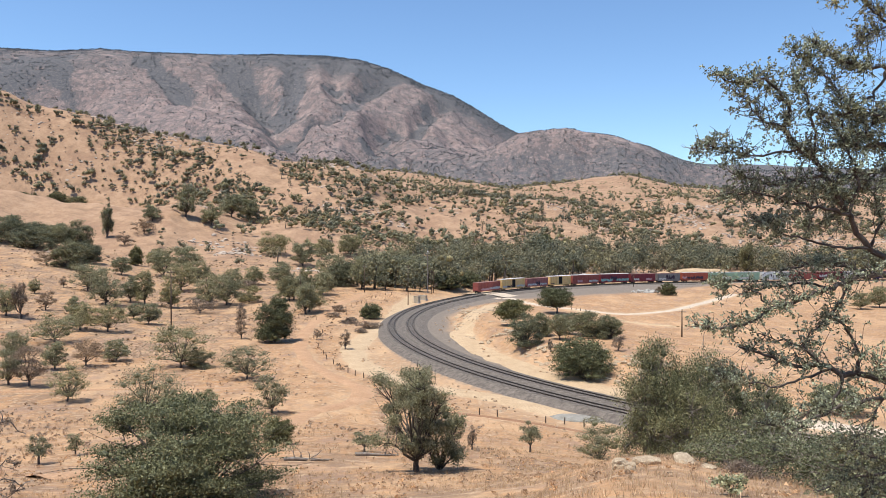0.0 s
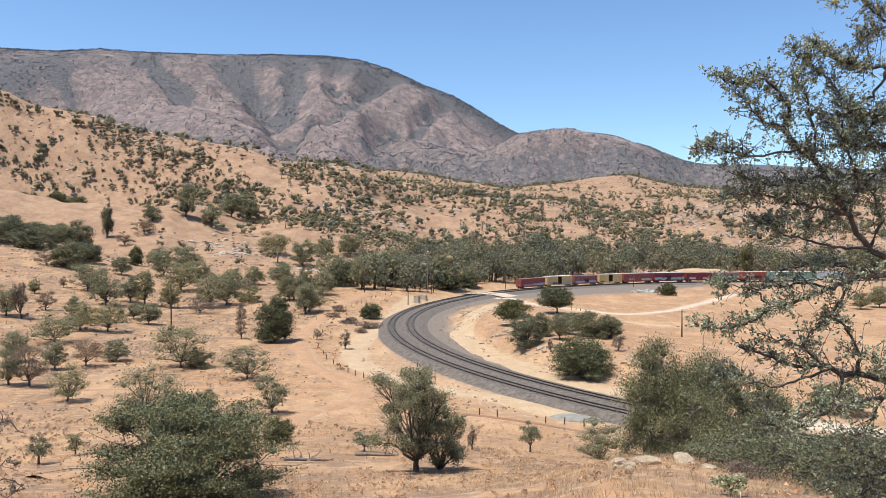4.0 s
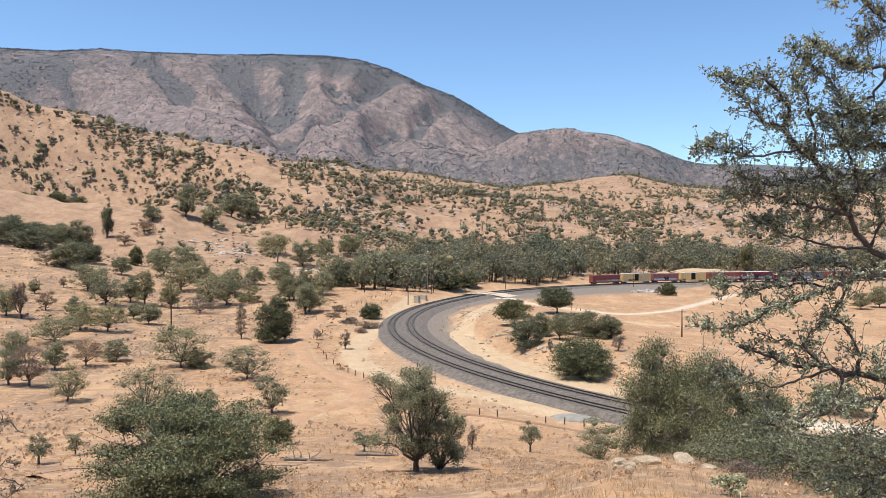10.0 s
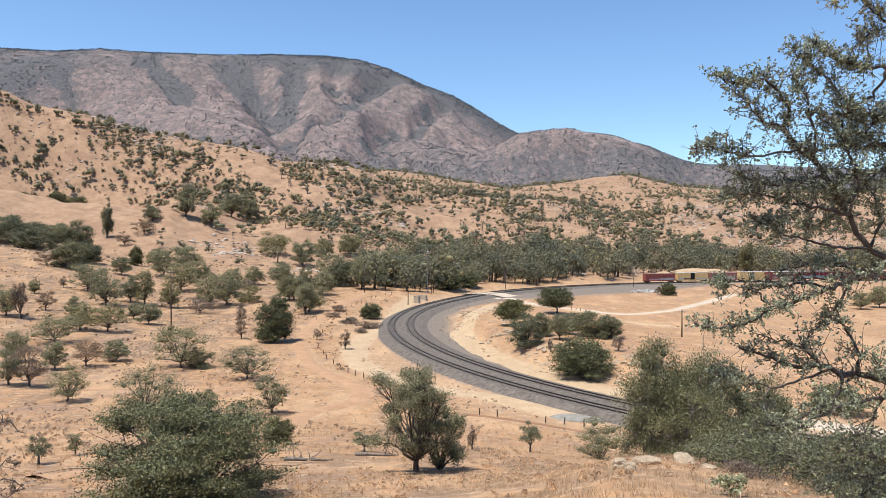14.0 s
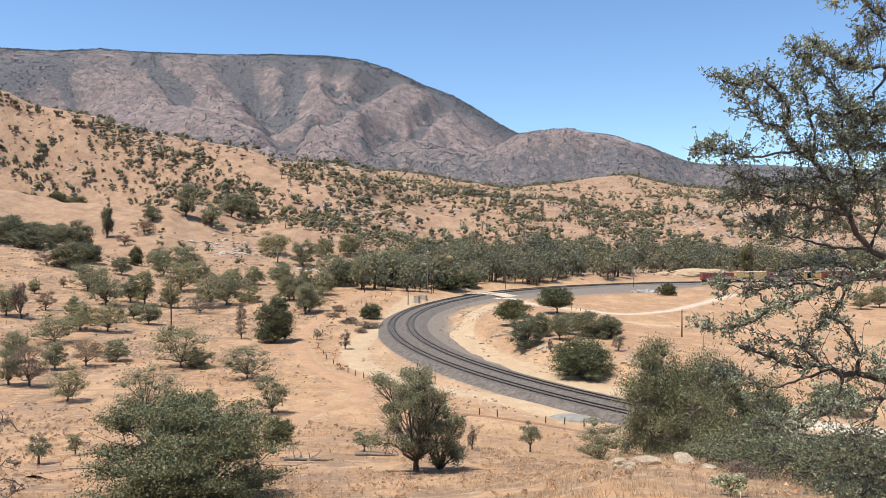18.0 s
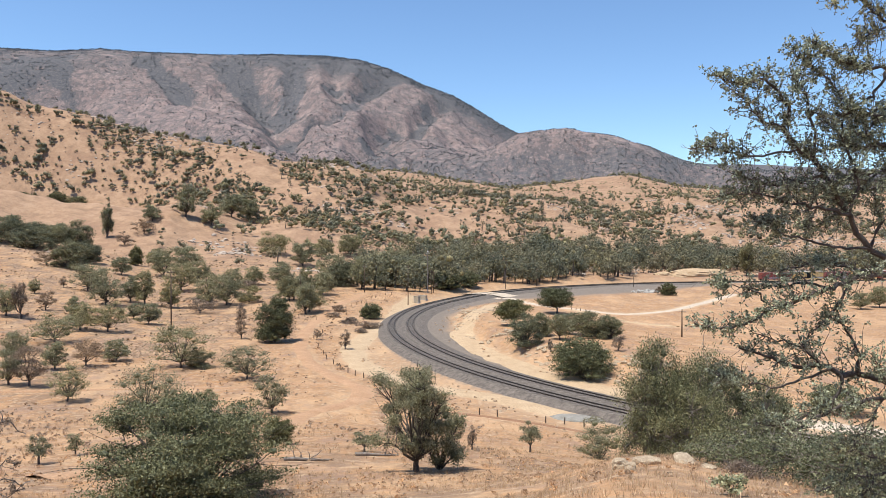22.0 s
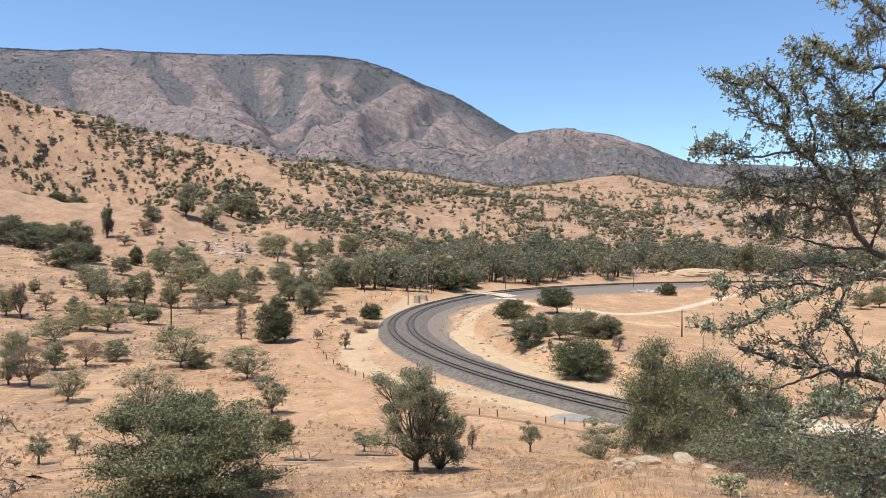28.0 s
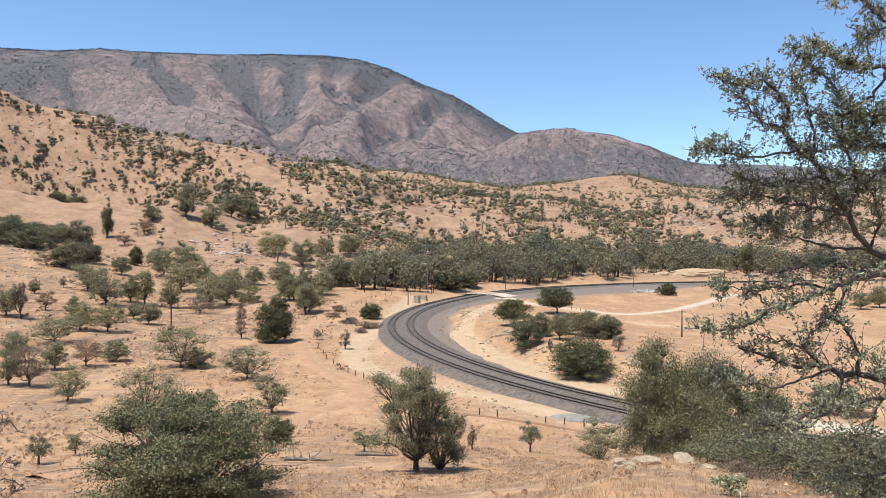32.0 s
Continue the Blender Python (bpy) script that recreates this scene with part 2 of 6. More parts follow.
def ground_material():
    n = Nodes("dry_grassland")
    big, mid, fine = n.noise(0.035, 5, 0.6), n.noise(0.45, 6, 0.65), n.noise(5.0, 4, 0.7)
    straw = n.ramp(big, (0.3, (0.42, 0.228, 0.112)), (0.5, (0.495, 0.283, 0.143)), (0.72, (0.565, 0.344, 0.184)))
    straw = n.mix(n.ramp(mid, (0.42, 0.0), (0.62, 0.7)), straw, (0.29, 0.18, 0.105))
    weeds = n.math("MULTIPLY", n.attr("weeds"), n.ramp(n.noise(0.26, 7, 0.75, (1.0, 0.55, 1.0)), (0.44, 0.0), (0.53, 0.95)))
    straw = n.mix(weeds, straw, (0.215, 0.15, 0.105))
    straw = n.mix(n.ramp(n.noise(1.3, 5, 0.75), (0.5, 0.0), (0.62, 0.75)), straw, (0.255, 0.165, 0.10))
    straw = n.mix(n.ramp(n.noise(0.9, 5, 0.75), (0.52, 0.0), (0.64, 0.75)), straw, (0.60, 0.435, 0.285))
    straw = n.mix(n.ramp(n.noise(0.11, 6, 0.72, (1.0, 0.5, 1.0)), (0.50, 0.0), (0.60, 0.6)), straw, (0.575, 0.375, 0.215))
    straw = n.mix(n.ramp(n.noise(0.17, 7, 0.78, (1.0, 0.45, 1.0)), (0.53, 0.0), (0.62, 0.6)), straw, (0.30, 0.205, 0.155))
    straw = n.mix(n.ramp(fine, (0.45, 0.0), (0.7, 0.45)), straw, (0.22, 0.14, 0.085))
    earth = n.ramp(n.noise(0.09, 7, 0.75), (0.34, (0.235, 0.156, 0.105)), (0.50, (0.355, 0.230, 0.147)), (0.66, (0.45, 0.305, 0.198)))
    earth = n.mix(n.ramp(n.noise(0.028, 7, 0.72), (0.50, 0.0), (0.62, 0.6)), earth, (0.24, 0.145, 0.098))
    earth = n.mix(n.ramp(n.noise(0.30, 5, 0.8), (0.54, 0.0), (0.64, 0.55)), earth, (0.21, 0.148, 0.105))
    straw = n.mix(n.math("MULTIPLY", n.attr("hill"), 0.85), straw, earth)
    sand = n.ramp(mid, (0.3, (0.47, 0.33, 0.20)), (0.7, (0.58, 0.44, 0.29)))
    c = n.mix(n.attr("sand"), straw, sand)
    gravel = n.ramp(n.noise(1.6, 5, 0.8), (0.3, (0.15, 0.124, 0.10)), (0.7, (0.27, 0.226, 0.184)))
    c = n.mix(n.attr("gravel"), c, gravel)
    # mountain soil and growth; distance haze is mixed into the colours, greyed and bluish
    hazy_heath = n.ramp(n.noise(0.012, 7, 0.75), (0.3, (0.175, 0.132, 0.122)), (0.5, (0.25, 0.189, 0.172)), (0.7, (0.33, 0.253, 0.226)))
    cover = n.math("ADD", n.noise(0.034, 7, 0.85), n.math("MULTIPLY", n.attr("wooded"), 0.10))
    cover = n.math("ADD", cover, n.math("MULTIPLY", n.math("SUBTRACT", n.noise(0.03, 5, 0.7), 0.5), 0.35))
    hazy_heath = n.mix(n.ramp(cover, (0.475, 0.0), (0.52, 0.8)), hazy_heath, (0.122, 0.114, 0.114))
    hazy_heath = n.mix(n.ramp(n.noise(0.13, 5, 0.8), (0.545, 0.0), (0.60, 0.6)), hazy_heath, (0.39, 0.31, 0.275))
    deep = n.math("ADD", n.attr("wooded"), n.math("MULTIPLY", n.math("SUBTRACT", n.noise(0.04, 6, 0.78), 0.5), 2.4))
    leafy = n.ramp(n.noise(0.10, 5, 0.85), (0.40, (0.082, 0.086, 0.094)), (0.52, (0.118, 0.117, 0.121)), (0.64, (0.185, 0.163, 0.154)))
    hazy_heath = n.mix(n.ramp(deep, (0.34, 0.0), (0.66, 0.95)), hazy_heath, leafy)
    c = n.mix(n.attr("mount"), c, hazy_heath)
    n.bump(n.math("ADD", fine, n.math("MULTIPLY", mid, 2.0)), 0.45, 0.14)
    return n.finish(c, 0.95, 0, 0.1)


def leaf_material(name, dark, light, through=0.25, gloss=0.55):
    n = Nodes(name)
    g = n.tree.nodes.new("ShaderNodeNewGeometry")
    info = n.tree.nodes.new("ShaderNodeObjectInfo")
    c = n.ramp(g.outputs["Random Per Island"], (0.0, dark), (0.75, light), (1.0, tuple(min(1, 1.35 * v) for v in light)))
    shift = n.ramp(info.outputs["Random"], (0.0, (0.80, 0.82, 0.86)), (0.5, (1.0, 1.0, 1.0)), (1.0, (1.14, 1.05, 0.92)))
    c = n.mix(1.0, c, shift, "MULTIPLY")
    tone = n.ramp(n.attr("tone"), (0.0, (1.0, 1.0, 1.0)), (0.02, (0.72, 0.77, 0.82)), (0.5, (0.94, 0.95, 0.96)), (1.0, (1.12, 1.04, 0.90)))
    c = n.mix(1.0, c, tone, "MULTIPLY")
    n.link(c, n.bsdf.inputs["Base Color"])
    n.bsdf.inputs["Roughness"].default_value = gloss
    n.bsdf.inputs["Specular IOR Level"].default_value = 0.22
    tr = n.tree.nodes.new("ShaderNodeBsdfTranslucent")
    n.link(c, tr.inputs["Color"])
    ms = n.add("ShaderNodeMixShader", Fac=through)
    n.link(n.bsdf.outputs[0], ms.inputs[1])
    n.link(tr.outputs[0], ms.inputs[2])
    n.link(ms.outputs[0], n.out.inputs["Surface"])
    return n.mat


GROUND = ground_material()
LEAF_OAK = leaf_material("oak_leaves", (0.16, 0.154, 0.09), (0.34, 0.33, 0.195), 0.44, 0.6)
LEAF_GREY = leaf_material("grey_oak_leaves", (0.095, 0.097, 0.056), (0.24, 0.24, 0.14), 0.34, 0.6)
LEAF_DARK = leaf_material("pine_needles", (0.085, 0.09, 0.056), (0.17, 0.178, 0.11), 0.2, 0.7)
LEAF_LIVE = leaf_material("dense_live_oak_leaves", (0.065, 0.070, 0.033), (0.165, 0.168, 0.082), 0.2, 0.6)
LEAF_WILLOW = leaf_material("willow_leaves", (0.055, 0.058, 0.03), (0.245, 0.25, 0.135), 0.22)
LEAF_WIDE = leaf_material("wide_oak_leaves", (0.062, 0.070, 0.036), (0.205, 0.216, 0.118), 0.18, 0.5)
# the next two far-tree leaf colours are paler and greyer, with haze painted in
LEAF_HILL = leaf_material("hill_oak_leaves", (0.13, 0.121, 0.08), (0.26, 0.246, 0.162), 0.25, 0.7)
LEAF_CREEK = leaf_material("creek_oak_leaves", (0.125, 0.122, 0.078), (0.27, 0.264, 0.165), 0.28, 0.7)
LEAF_WEED = leaf_material("dry_weed_leaves", (0.42, 0.29, 0.19), (0.56, 0.405, 0.275), 0.35)
LEAF_DRY = leaf_material("dry_brush_leaves", (0.165, 0.122, 0.088), (0.29, 0.222, 0.16))
LEAF_NEAR = leaf_material("blue_oak_leaves", (0.085, 0.097, 0.057), (0.43, 0.465, 0.31), 0.16, 0.40)
# far chaparral, its leaf colour paled to blue-grey to paint in haze
LEAF_CHAP_HAZY = leaf_material("hazy_chaparral_leaves", (0.125, 0.127, 0.13), (0.20, 0.20, 0.196), 0.1, 0.8)
GRASS_DRY = leaf_material("dry_grass_blades", (0.44, 0.29, 0.16), (0.66, 0.475, 0.29), 0.25)
BARK = plain("grey_bark", (0.055, 0.045, 0.038), (0.17, 0.145, 0.125), 6, 0.9, bump=0.02)
BARK_PALE = plain("dead_wood", (0.18, 0.15, 0.12), (0.34, 0.30, 0.26), 6, 0.9, bump=0.01)
ROCK = plain("weathered_granite", (0.34, 0.255, 0.165), (0.62, 0.50, 0.35), 3.5, 0.9, bump=0.05)
SAND = plain("packed_pale_dirt", (0.475, 0.335, 0.20), (0.58, 0.43, 0.27), 0.35, 0.95, bump=0.03)
HILL_ROCK = plain("pale_outcrop", (0.42, 0.34, 0.27), (0.60, 0.51, 0.42), 0.4, 0.9, bump=0.1)
PALE = plain("pale_crushed_gravel", (0.52, 0.42, 0.31), (0.65, 0.545, 0.42), 0.5, 0.95, bump=0.03)
EARTH = plain("red_brown_earth", (0.27, 0.145, 0.08), (0.36, 0.21, 0.125), 0.6, 0.95, bump=0.03)
DIRT = plain("rutted_tan_dirt", (0.42, 0.245, 0.135), (0.52, 0.325, 0.19), 0.4, 0.95, bump=0.03)
BALLAST = plain("grey_crushed_rock", (0.10, 0.084, 0.070), (0.25, 0.212, 0.176), 1.2, 0.95, bump=0.06)
GRAVEL_BLUE = plain("blue_grey_gravel", (0.24, 0.225, 0.19), (0.36, 0.345, 0.30), 1.5, 0.95, bump=0.05)
STEEL = plain("rail_steel", (0.030, 0.024, 0.020), (0.075, 0.060, 0.050), 2, 0.55, 0.4)
TIE = plain("creosoted_timber", (0.17, 0.148, 0.128), (0.28, 0.245, 0.215), 2, 0.9)
POLE_WOOD = plain("weathered_pole", (0.075, 0.05, 0.035), (0.15, 0.105, 0.075), 3, 0.9)

# ---- mesh helpers ----
def mesh_np(name, verts, faces, smooth=False):
    """A mesh from arrays of vertices (n, 3) and of faces of one size (m, 3 or 4)."""
    v, f = np.asarray(verts, np.float32), np.asarray(faces, np.int32)
    me = bpy.data.meshes.new(name)
    k = f.shape[1]
    me.vertices.add(len(v))
    me.vertices.foreach_set("co", v.ravel())
    me.loops.add(f.size)
    me.loops.foreach_set("vertex_index", f.ravel())
    me.polygons.add(len(f))
    me.polygons.foreach_set("loop_start", np.arange(0, f.size, k, dtype=np.int32))
    me.polygons.foreach_set("use_smooth", np.full(len(f), smooth))
    me.update(calc_edges=True)
    return me


def thing(name, m, label, category, group="", kind=""):
    ob = new(name)
    ob.matrix_basis = m
    ob.empty_display_size = 0.2
    return tagged(ob, label, category, group, kind)


def part_np(name, verts, faces, material, parent, label="", smooth=False):
    me = mesh_np(name, verts, faces, smooth)
    me.materials.append(material)
    ob = new(name, me)
    ob.parent = parent
    return tagged(ob, label)


def part(name, bm, material, parent, label="", smooth=False):
    me = bpy.data.meshes.new(name)
    if smooth:
        for f in bm.faces:
            f.smooth = True
    bm.to_mesh(me)
    bm.free()
    me.materials.append(material)
    ob = new(name, me)
    ob.parent = parent
    return tagged(ob, label)


def box(bm, x0, x1, y0, y1, z0, z1, bevel=0.0):
    r = bmesh.ops.create_cube(bm, size=1.0, matrix=Matrix.LocRotScale(
        ((x0 + x1) / 2, (y0 + y1) / 2, (z0 + z1) / 2), None, (abs(x1 - x0), abs(y1 - y0), abs(z1 - z0))))
    if bevel:
        edges = list({e for v in r["verts"] for e in v.link_edges})
        bmesh.ops.bevel(bm, geom=edges, offset=bevel, segments=1, affect="EDGES")
    return bm


def rod(bm, a, b, ra, rb=None, sides=8):
    a, b = Vector(a), Vector(b)
    d = b - a
    m = Matrix.Translation((a + b) / 2) @ d.to_track_quat("Z", "Y").to_matrix().to_4x4()
    bmesh.ops.create_cone(bm, cap_ends=True, segments=sides, radius1=ra, radius2=ra if rb is None else rb, depth=d.length, matrix=m)
    return bm


def tubes(lines, sides=5):
    """Tapered tubes along polylines [(points, radii)]: arrays of vertices and quads."""
    V, Fq, base = [], [], 0
    ang = np.linspace(0, 2 * np.pi, sides, endpoint=False)
    for pts, rad in lines:
        p = np.asarray(pts, float)
        rad = np.asarray(rad, float)
        t = np.gradient(p, axis=0)
        t /= np.linalg.norm(t, axis=1, keepdims=True) + 1e-9
        ref = np.where(np.abs(t[:, 2:3]) > 0.9, np.array([[1.0, 0, 0]]), np.array([[0, 0, 1.0]]))
        a = np.cross(t, ref)
        a /= np.linalg.norm(a, axis=1, keepdims=True) + 1e-9
        b = np.cross(t, a)
        ring = p[:, None] + rad[:, None, None] * (a[:, None] * np.cos(ang)[None, :, None] + b[:, None] * np.sin(ang)[None, :, None])
        V.append(ring.reshape(-1, 3))
        n = len(p)
        i = np.arange(n - 1)[:, None] * sides
        j = np.arange(sides)[None]
        k = (j + 1) % sides
        Fq.append((np.stack([i + j, i + k, i + sides + k, i + sides + j], -1) + base).reshape(-1, 4))
        base += n * sides
    return np.concatenate(V), np.concatenate(Fq)


def crook(a, b, rng, n=6, bend=0.12):
    """A crooked line from a to b."""
    a, b = np.asarray(a, float), np.asarray(b, float)
    t = np.linspace(0, 1, n)[:, None]
    L = np.linalg.norm(b - a)
    w = rng.normal(size=(n, 3)) * bend * L * np.sin(np.pi * t)
    w[1:-1] = (w[1:-1] + w[:-2] + w[2:]) / 2.2
    return a + (b - a) * t + w


def lump_shape():
    bm = bmesh.new()
    bmesh.ops.create_icosphere(bm, subdivisions=1, radius=1.0)
    v = np.array([q.co[:] for q in bm.verts])
    f = np.array([[q.index for q in p.verts] for p in bm.faces])
    bm.free()
    return v, f


LUMP_V, LUMP_F = lump_shape()


def sprigs_np(pos, size, rng, out, bias=0.9, slim=0.8, droop=0.0):
    """One small three-cornered leaf at each place, turned mostly outwards: arrays of vertices and triangles."""
    n = len(pos)
    nrm = rng.normal(size=(n, 3))
    nrm /= np.linalg.norm(nrm, axis=1, keepdims=True)
    nrm = nrm + bias * out + np.array([0, 0, 0.3])
    nrm /= np.linalg.norm(nrm, axis=1, keepdims=True) + 1e-9
    d = rng.normal(size=(n, 3))
    d[:, 2] -= droop
    d -= nrm * (d * nrm).sum(1, keepdims=True)
    d /= np.linalg.norm(d, axis=1, keepdims=True) + 1e-9
    w = np.cross(nrm, d)
    s = (size * rng.uniform(0.65, 1.4, n))[:, None]
    V = np.stack([pos - d * s * 0.45 - w * s * 0.5 * slim, pos - d * s * 0.45 + w * s * 0.5 * slim, pos + d * s * 0.65], 1).reshape(-1, 3)
    return V, np.arange(3 * n).reshape(n, 3)


def lumps_np(C, size, rng, rough=0.22):
    """A rough lump at each centre C (n, 3) with half axes size (n, 3)."""
    n, k = len(C), len(LUMP_V)
    wob = 1 + rough * rng.uniform(-1, 1, (n, k, 1))
    V = (C[:, None] + LUMP_V[None] * wob * size[:, None]).reshape(-1, 3)
    return V, (np.arange(n)[:, None, None] * k + LUMP_F[None]).reshape(-1, 3)


def tree_arrays(seed, h, w, n_leaf, leaf, clear=0.22, blobs=16, lean=0.0, gap=0.5, sides=5, twigs=2, fat=1.0, low=0.7, twig=1.0, tuft=12, loose=0.30, slim=0.8, droop=0.0, core=0.36, bias=0.5, dome=(1.25, 2.6)):
    """Trunk and limbs, and tufts of leaves on uneven clumps round the limb ends, for a tree of height h and crown width w at the origin."""
    rng = np.random.default_rng(seed)
    lines = []
    fork = np.array([lean * 0.3 * h, 0, clear * h])
    r0 = 0.032 * h + 0.02
    lines.append((crook((0, 0, -0.25), fork, rng, 5, 0.08), np.linspace(r0, r0 * 0.72, 5)))
    mid = np.array([lean * h, 0, (clear * 0.8 + 1) / 2 * h])
    half = np.array([w / 2, w / 2, (1 - clear * 0.8) / 2 * h])
    # clump centres, spread over the crown's outer part
    C, k = [], 0
    while len(C) < blobs and k < 4000:
        k += 1
        a, rho = rng.uniform(0, 2 * math.pi), 0.84 * rng.random() ** 0.42
        top = 0.84 - dome[0] * rho ** dome[1]
        q = np.array([rho * math.cos(a), rho * math.sin(a), top - (top + low) * rng.random() ** 1.15])
        if all(np.linalg.norm(q - c) > gap * 0.85 * (16 / blobs) ** 0.4 for c in C) or k > 2500:
            C.append(q)
    C = np.array(C)
    P = mid + C * half
    R = fat * rng.uniform(0.24, 0.40, len(P)) * (16 / blobs) ** 0.33
    for c in P:
        via = fork + (c - fork) * 0.45 + np.array([0, 0, 0.06 * h]) * rng.normal()
        rr = r0 * rng.uniform(0.32, 0.5)
        line = np.concatenate([crook(fork, via, rng, 4, 0.1), crook(via, c, rng, 4, 0.12)[1:]])
        lines.append((line, np.linspace(rr, rr * 0.2, len(line))))
        for _ in range(twigs):
            e = c + rng.normal(size=3) * half * 0.2 * twig
            lines.append((crook(line[-2], e, rng, 4, 0.15), np.linspace(rr * 0.28, rr * 0.06, 4) * twig))
    tv, tf = tubes(lines, sides)
    # tufts stand on each clump, and leaves crowd round each tuft
    K = len(P)
    D = rng.normal(size=(K, tuft, 3))
    D[..., 2] = np.where(D[..., 2] < -0.5, -D[..., 2], D[..., 2])
    D /= np.linalg.norm(D, axis=2, keepdims=True)
    ball = half * np.array([1.0, 1.0, 0.82])
    T = P[:, None] + D * rng.uniform(0.4, 1.12, (K, tuft, 1)) * R[:, None, None] * ball
    which = rng.choice(K, n_leaf, p=R ** 2 / (R ** 2).sum())
    t = rng.integers(0, tuft, n_leaf)
    g = rng.normal(size=(n_leaf, 3))
    pos = T[which, t] + g * loose * R[which][:, None] * ball * np.array([1, 1, 0.8])
    pos[:, 2] = np.maximum(pos[:, 2], 0.03 * h)
    V, F = sprigs_np(pos, leaf, rng, D[which, t] + 0.3 * g, bias, slim, droop)
    cv, cf = lumps_np(P, core * R[:, None] * ball, rng, 0.3)
    cv[:, 2] = np.maximum(cv[:, 2], 0.03 * h)
    return tv, tf, V, F, cv, cf


def tree(name, seed, h, w, n_leaf, leaf, label, leaf_mat=None, category="tree", m=None, group="", bark=None, dense=True, **kw):
    """A tree as a thing with a trunk and a crown, built at the origin unless m is given."""
    tv, tf, V, F, cv, cf = tree_arrays(seed, h, w, n_leaf, leaf, **kw)
    ob = thing(name, m or Matrix(), label, category, group)
    part_np("trunk", tv, tf, bark or BARK, ob, smooth=True)
    crown = part_np("crown", V, F, leaf_mat or LEAF_OAK, ob)
    if dense:
        part_np("inner_foliage", cv, cf, leaf_mat or LEAF_OAK, crown, "dense inner leaves", smooth=True)
    return ob


# wooded ravines on the mountain, with their half widths
RAVINES.append(([(-1747, 3428), (-1605, 3244), (-1511, 3147), (-1459, 3076)], 55))
RAVINES.append(([(-994, 3517), (-900, 3405), (-815, 3312), (-701, 3130), (-634, 3034)], 75))
RAVINES.append(([(-695, 3509), (-631, 3309), (-637, 3101), (-654, 2922)], 55))
RAVINES.append(([(-248, 3577), (-356, 3354), (-404, 2980), (-476, 2885), (-591, 2824)], 38))
RAVINES.append(([(-191, 3081), (-231, 2883), (-245, 2483)], 45))
RAVINES.append(([(-899, 2689), (-702, 2484), (-571, 2468), (-548, 2819)], 40))
RAVINES.append(([(-1361, 3461), (-1215, 3341), (-1024, 3132)], 30))
RAVINES.append(([(-503, 3523), (-468, 3278), (-398, 3104)], 34))
RAVINES.append(([(-10, 3489), (-102, 3160), (-139, 2945)], 30))
RAVINES.append(([(-1891, 3451), (-1730, 3244), (-1633, 3151)], 34))

# courses of the dirt roads, with their widths
WAYS = []
WAYS.append(([(-11.4, 316.1), (-16.0, 285.0), (-16.5, 239.0), (-19.3, 211.2), (-21.1, 186.3), (-19.0, 165.5), (-14.2, 149.7), (-6.4, 136.0), (1.5, 131.1), (10.6, 123.9), (18.3, 115.0), (22.6, 111.4)], 5.5))
WAYS.append(([(18.0, 283.8), (8.6, 229.3), (5.2, 208.5), (7.0, 186.9), (11.8, 167.4), (18.4, 150.3), (25.0, 137.9), (29.9, 130.5), (35.8, 122.6)], 4.5))
WAYS.append(([(-33.2, 313.1), (-37.7, 278.2), (-38.7, 239.7), (-37.1, 206.6), (-34.3, 183.5), (-27.9, 158.3), (-20.1, 140.5), (-13.5, 127.1), (-13.7, 113.2), (-19.0, 97.9), (-17.3, 61.0), (-19.8, 47.7), (-22.6, 42.4)], 3.4))
WAYS.append(([(23.0, 325.6), (32.9, 286.2), (44.6, 267.8), (53.7, 254.8), (64.7, 253.8), (78.7, 263.3), (95.4, 284.1), (121.4, 319.4)], 4))
WAYS.append(([(49.6, 110.3), (53.0, 108.0), (56.5, 105.7), (59.9, 102.2), (62.5, 98.0)], 7.5))
WAYS.append(([(1.3, 109.9), (7.6, 108.0), (13.7, 105.9), (19.8, 102.9)], 1.8))
WAYS.append(([(-66.9, 110.2), (-56.2, 114.9), (-43.0, 120.7), (-33.3, 124.2), (-25.3, 130.2), (-17.9, 132.5)], 1.6))
WAYS.append(([(44.1, 265.0), (48.8, 240.2), (58.1, 228.1), (67.1, 219.1)], 3))

# ---- the ground: one sheet to the horizon, finest where it is seen ----
def wooded_at(x, y, z):
    """How thickly the mountain is overgrown, 0 to 1: in the ravines, on the crest and at the foot."""
    r, az = np.hypot(x, y), np.degrees(np.arctan2(x, y))
    k = sstep(1.1, 1.9, gullies(x, y)) * 0.35 + sstep(0.5, 0.72, fnoise(x / 260 + 3, y / 260, 41)) * 0.28
    k = k + sstep(3450, 3650, r + 250 * (fnoise(az / 3, r / 500, 43) - 0.5)) * sstep(-16, -12, az) * 1.1
    k = k + (1 - sstep(230, 330, z)) * sstep(-9, -5, az) * 0.5
    k = k + 0.4 * sstep(3560, 3700, r + 160 * (fnoise(az / 2, r / 400, 49) - 0.5)) * (1 - sstep(-16, -12, az))
    far = r > 1600
    for pts, width in RAVINES:
        d = np.full_like(x, 1e9)
        d[far] = to_line(x[far], y[far], pts)
        k = k + 0.95 * (1 - sstep(width * 0.1, width * 1.2, d + 170 * (fnoise(x / 80, y / 80, 47) - 0.5)))
    return np.clip(k, 0, 1)


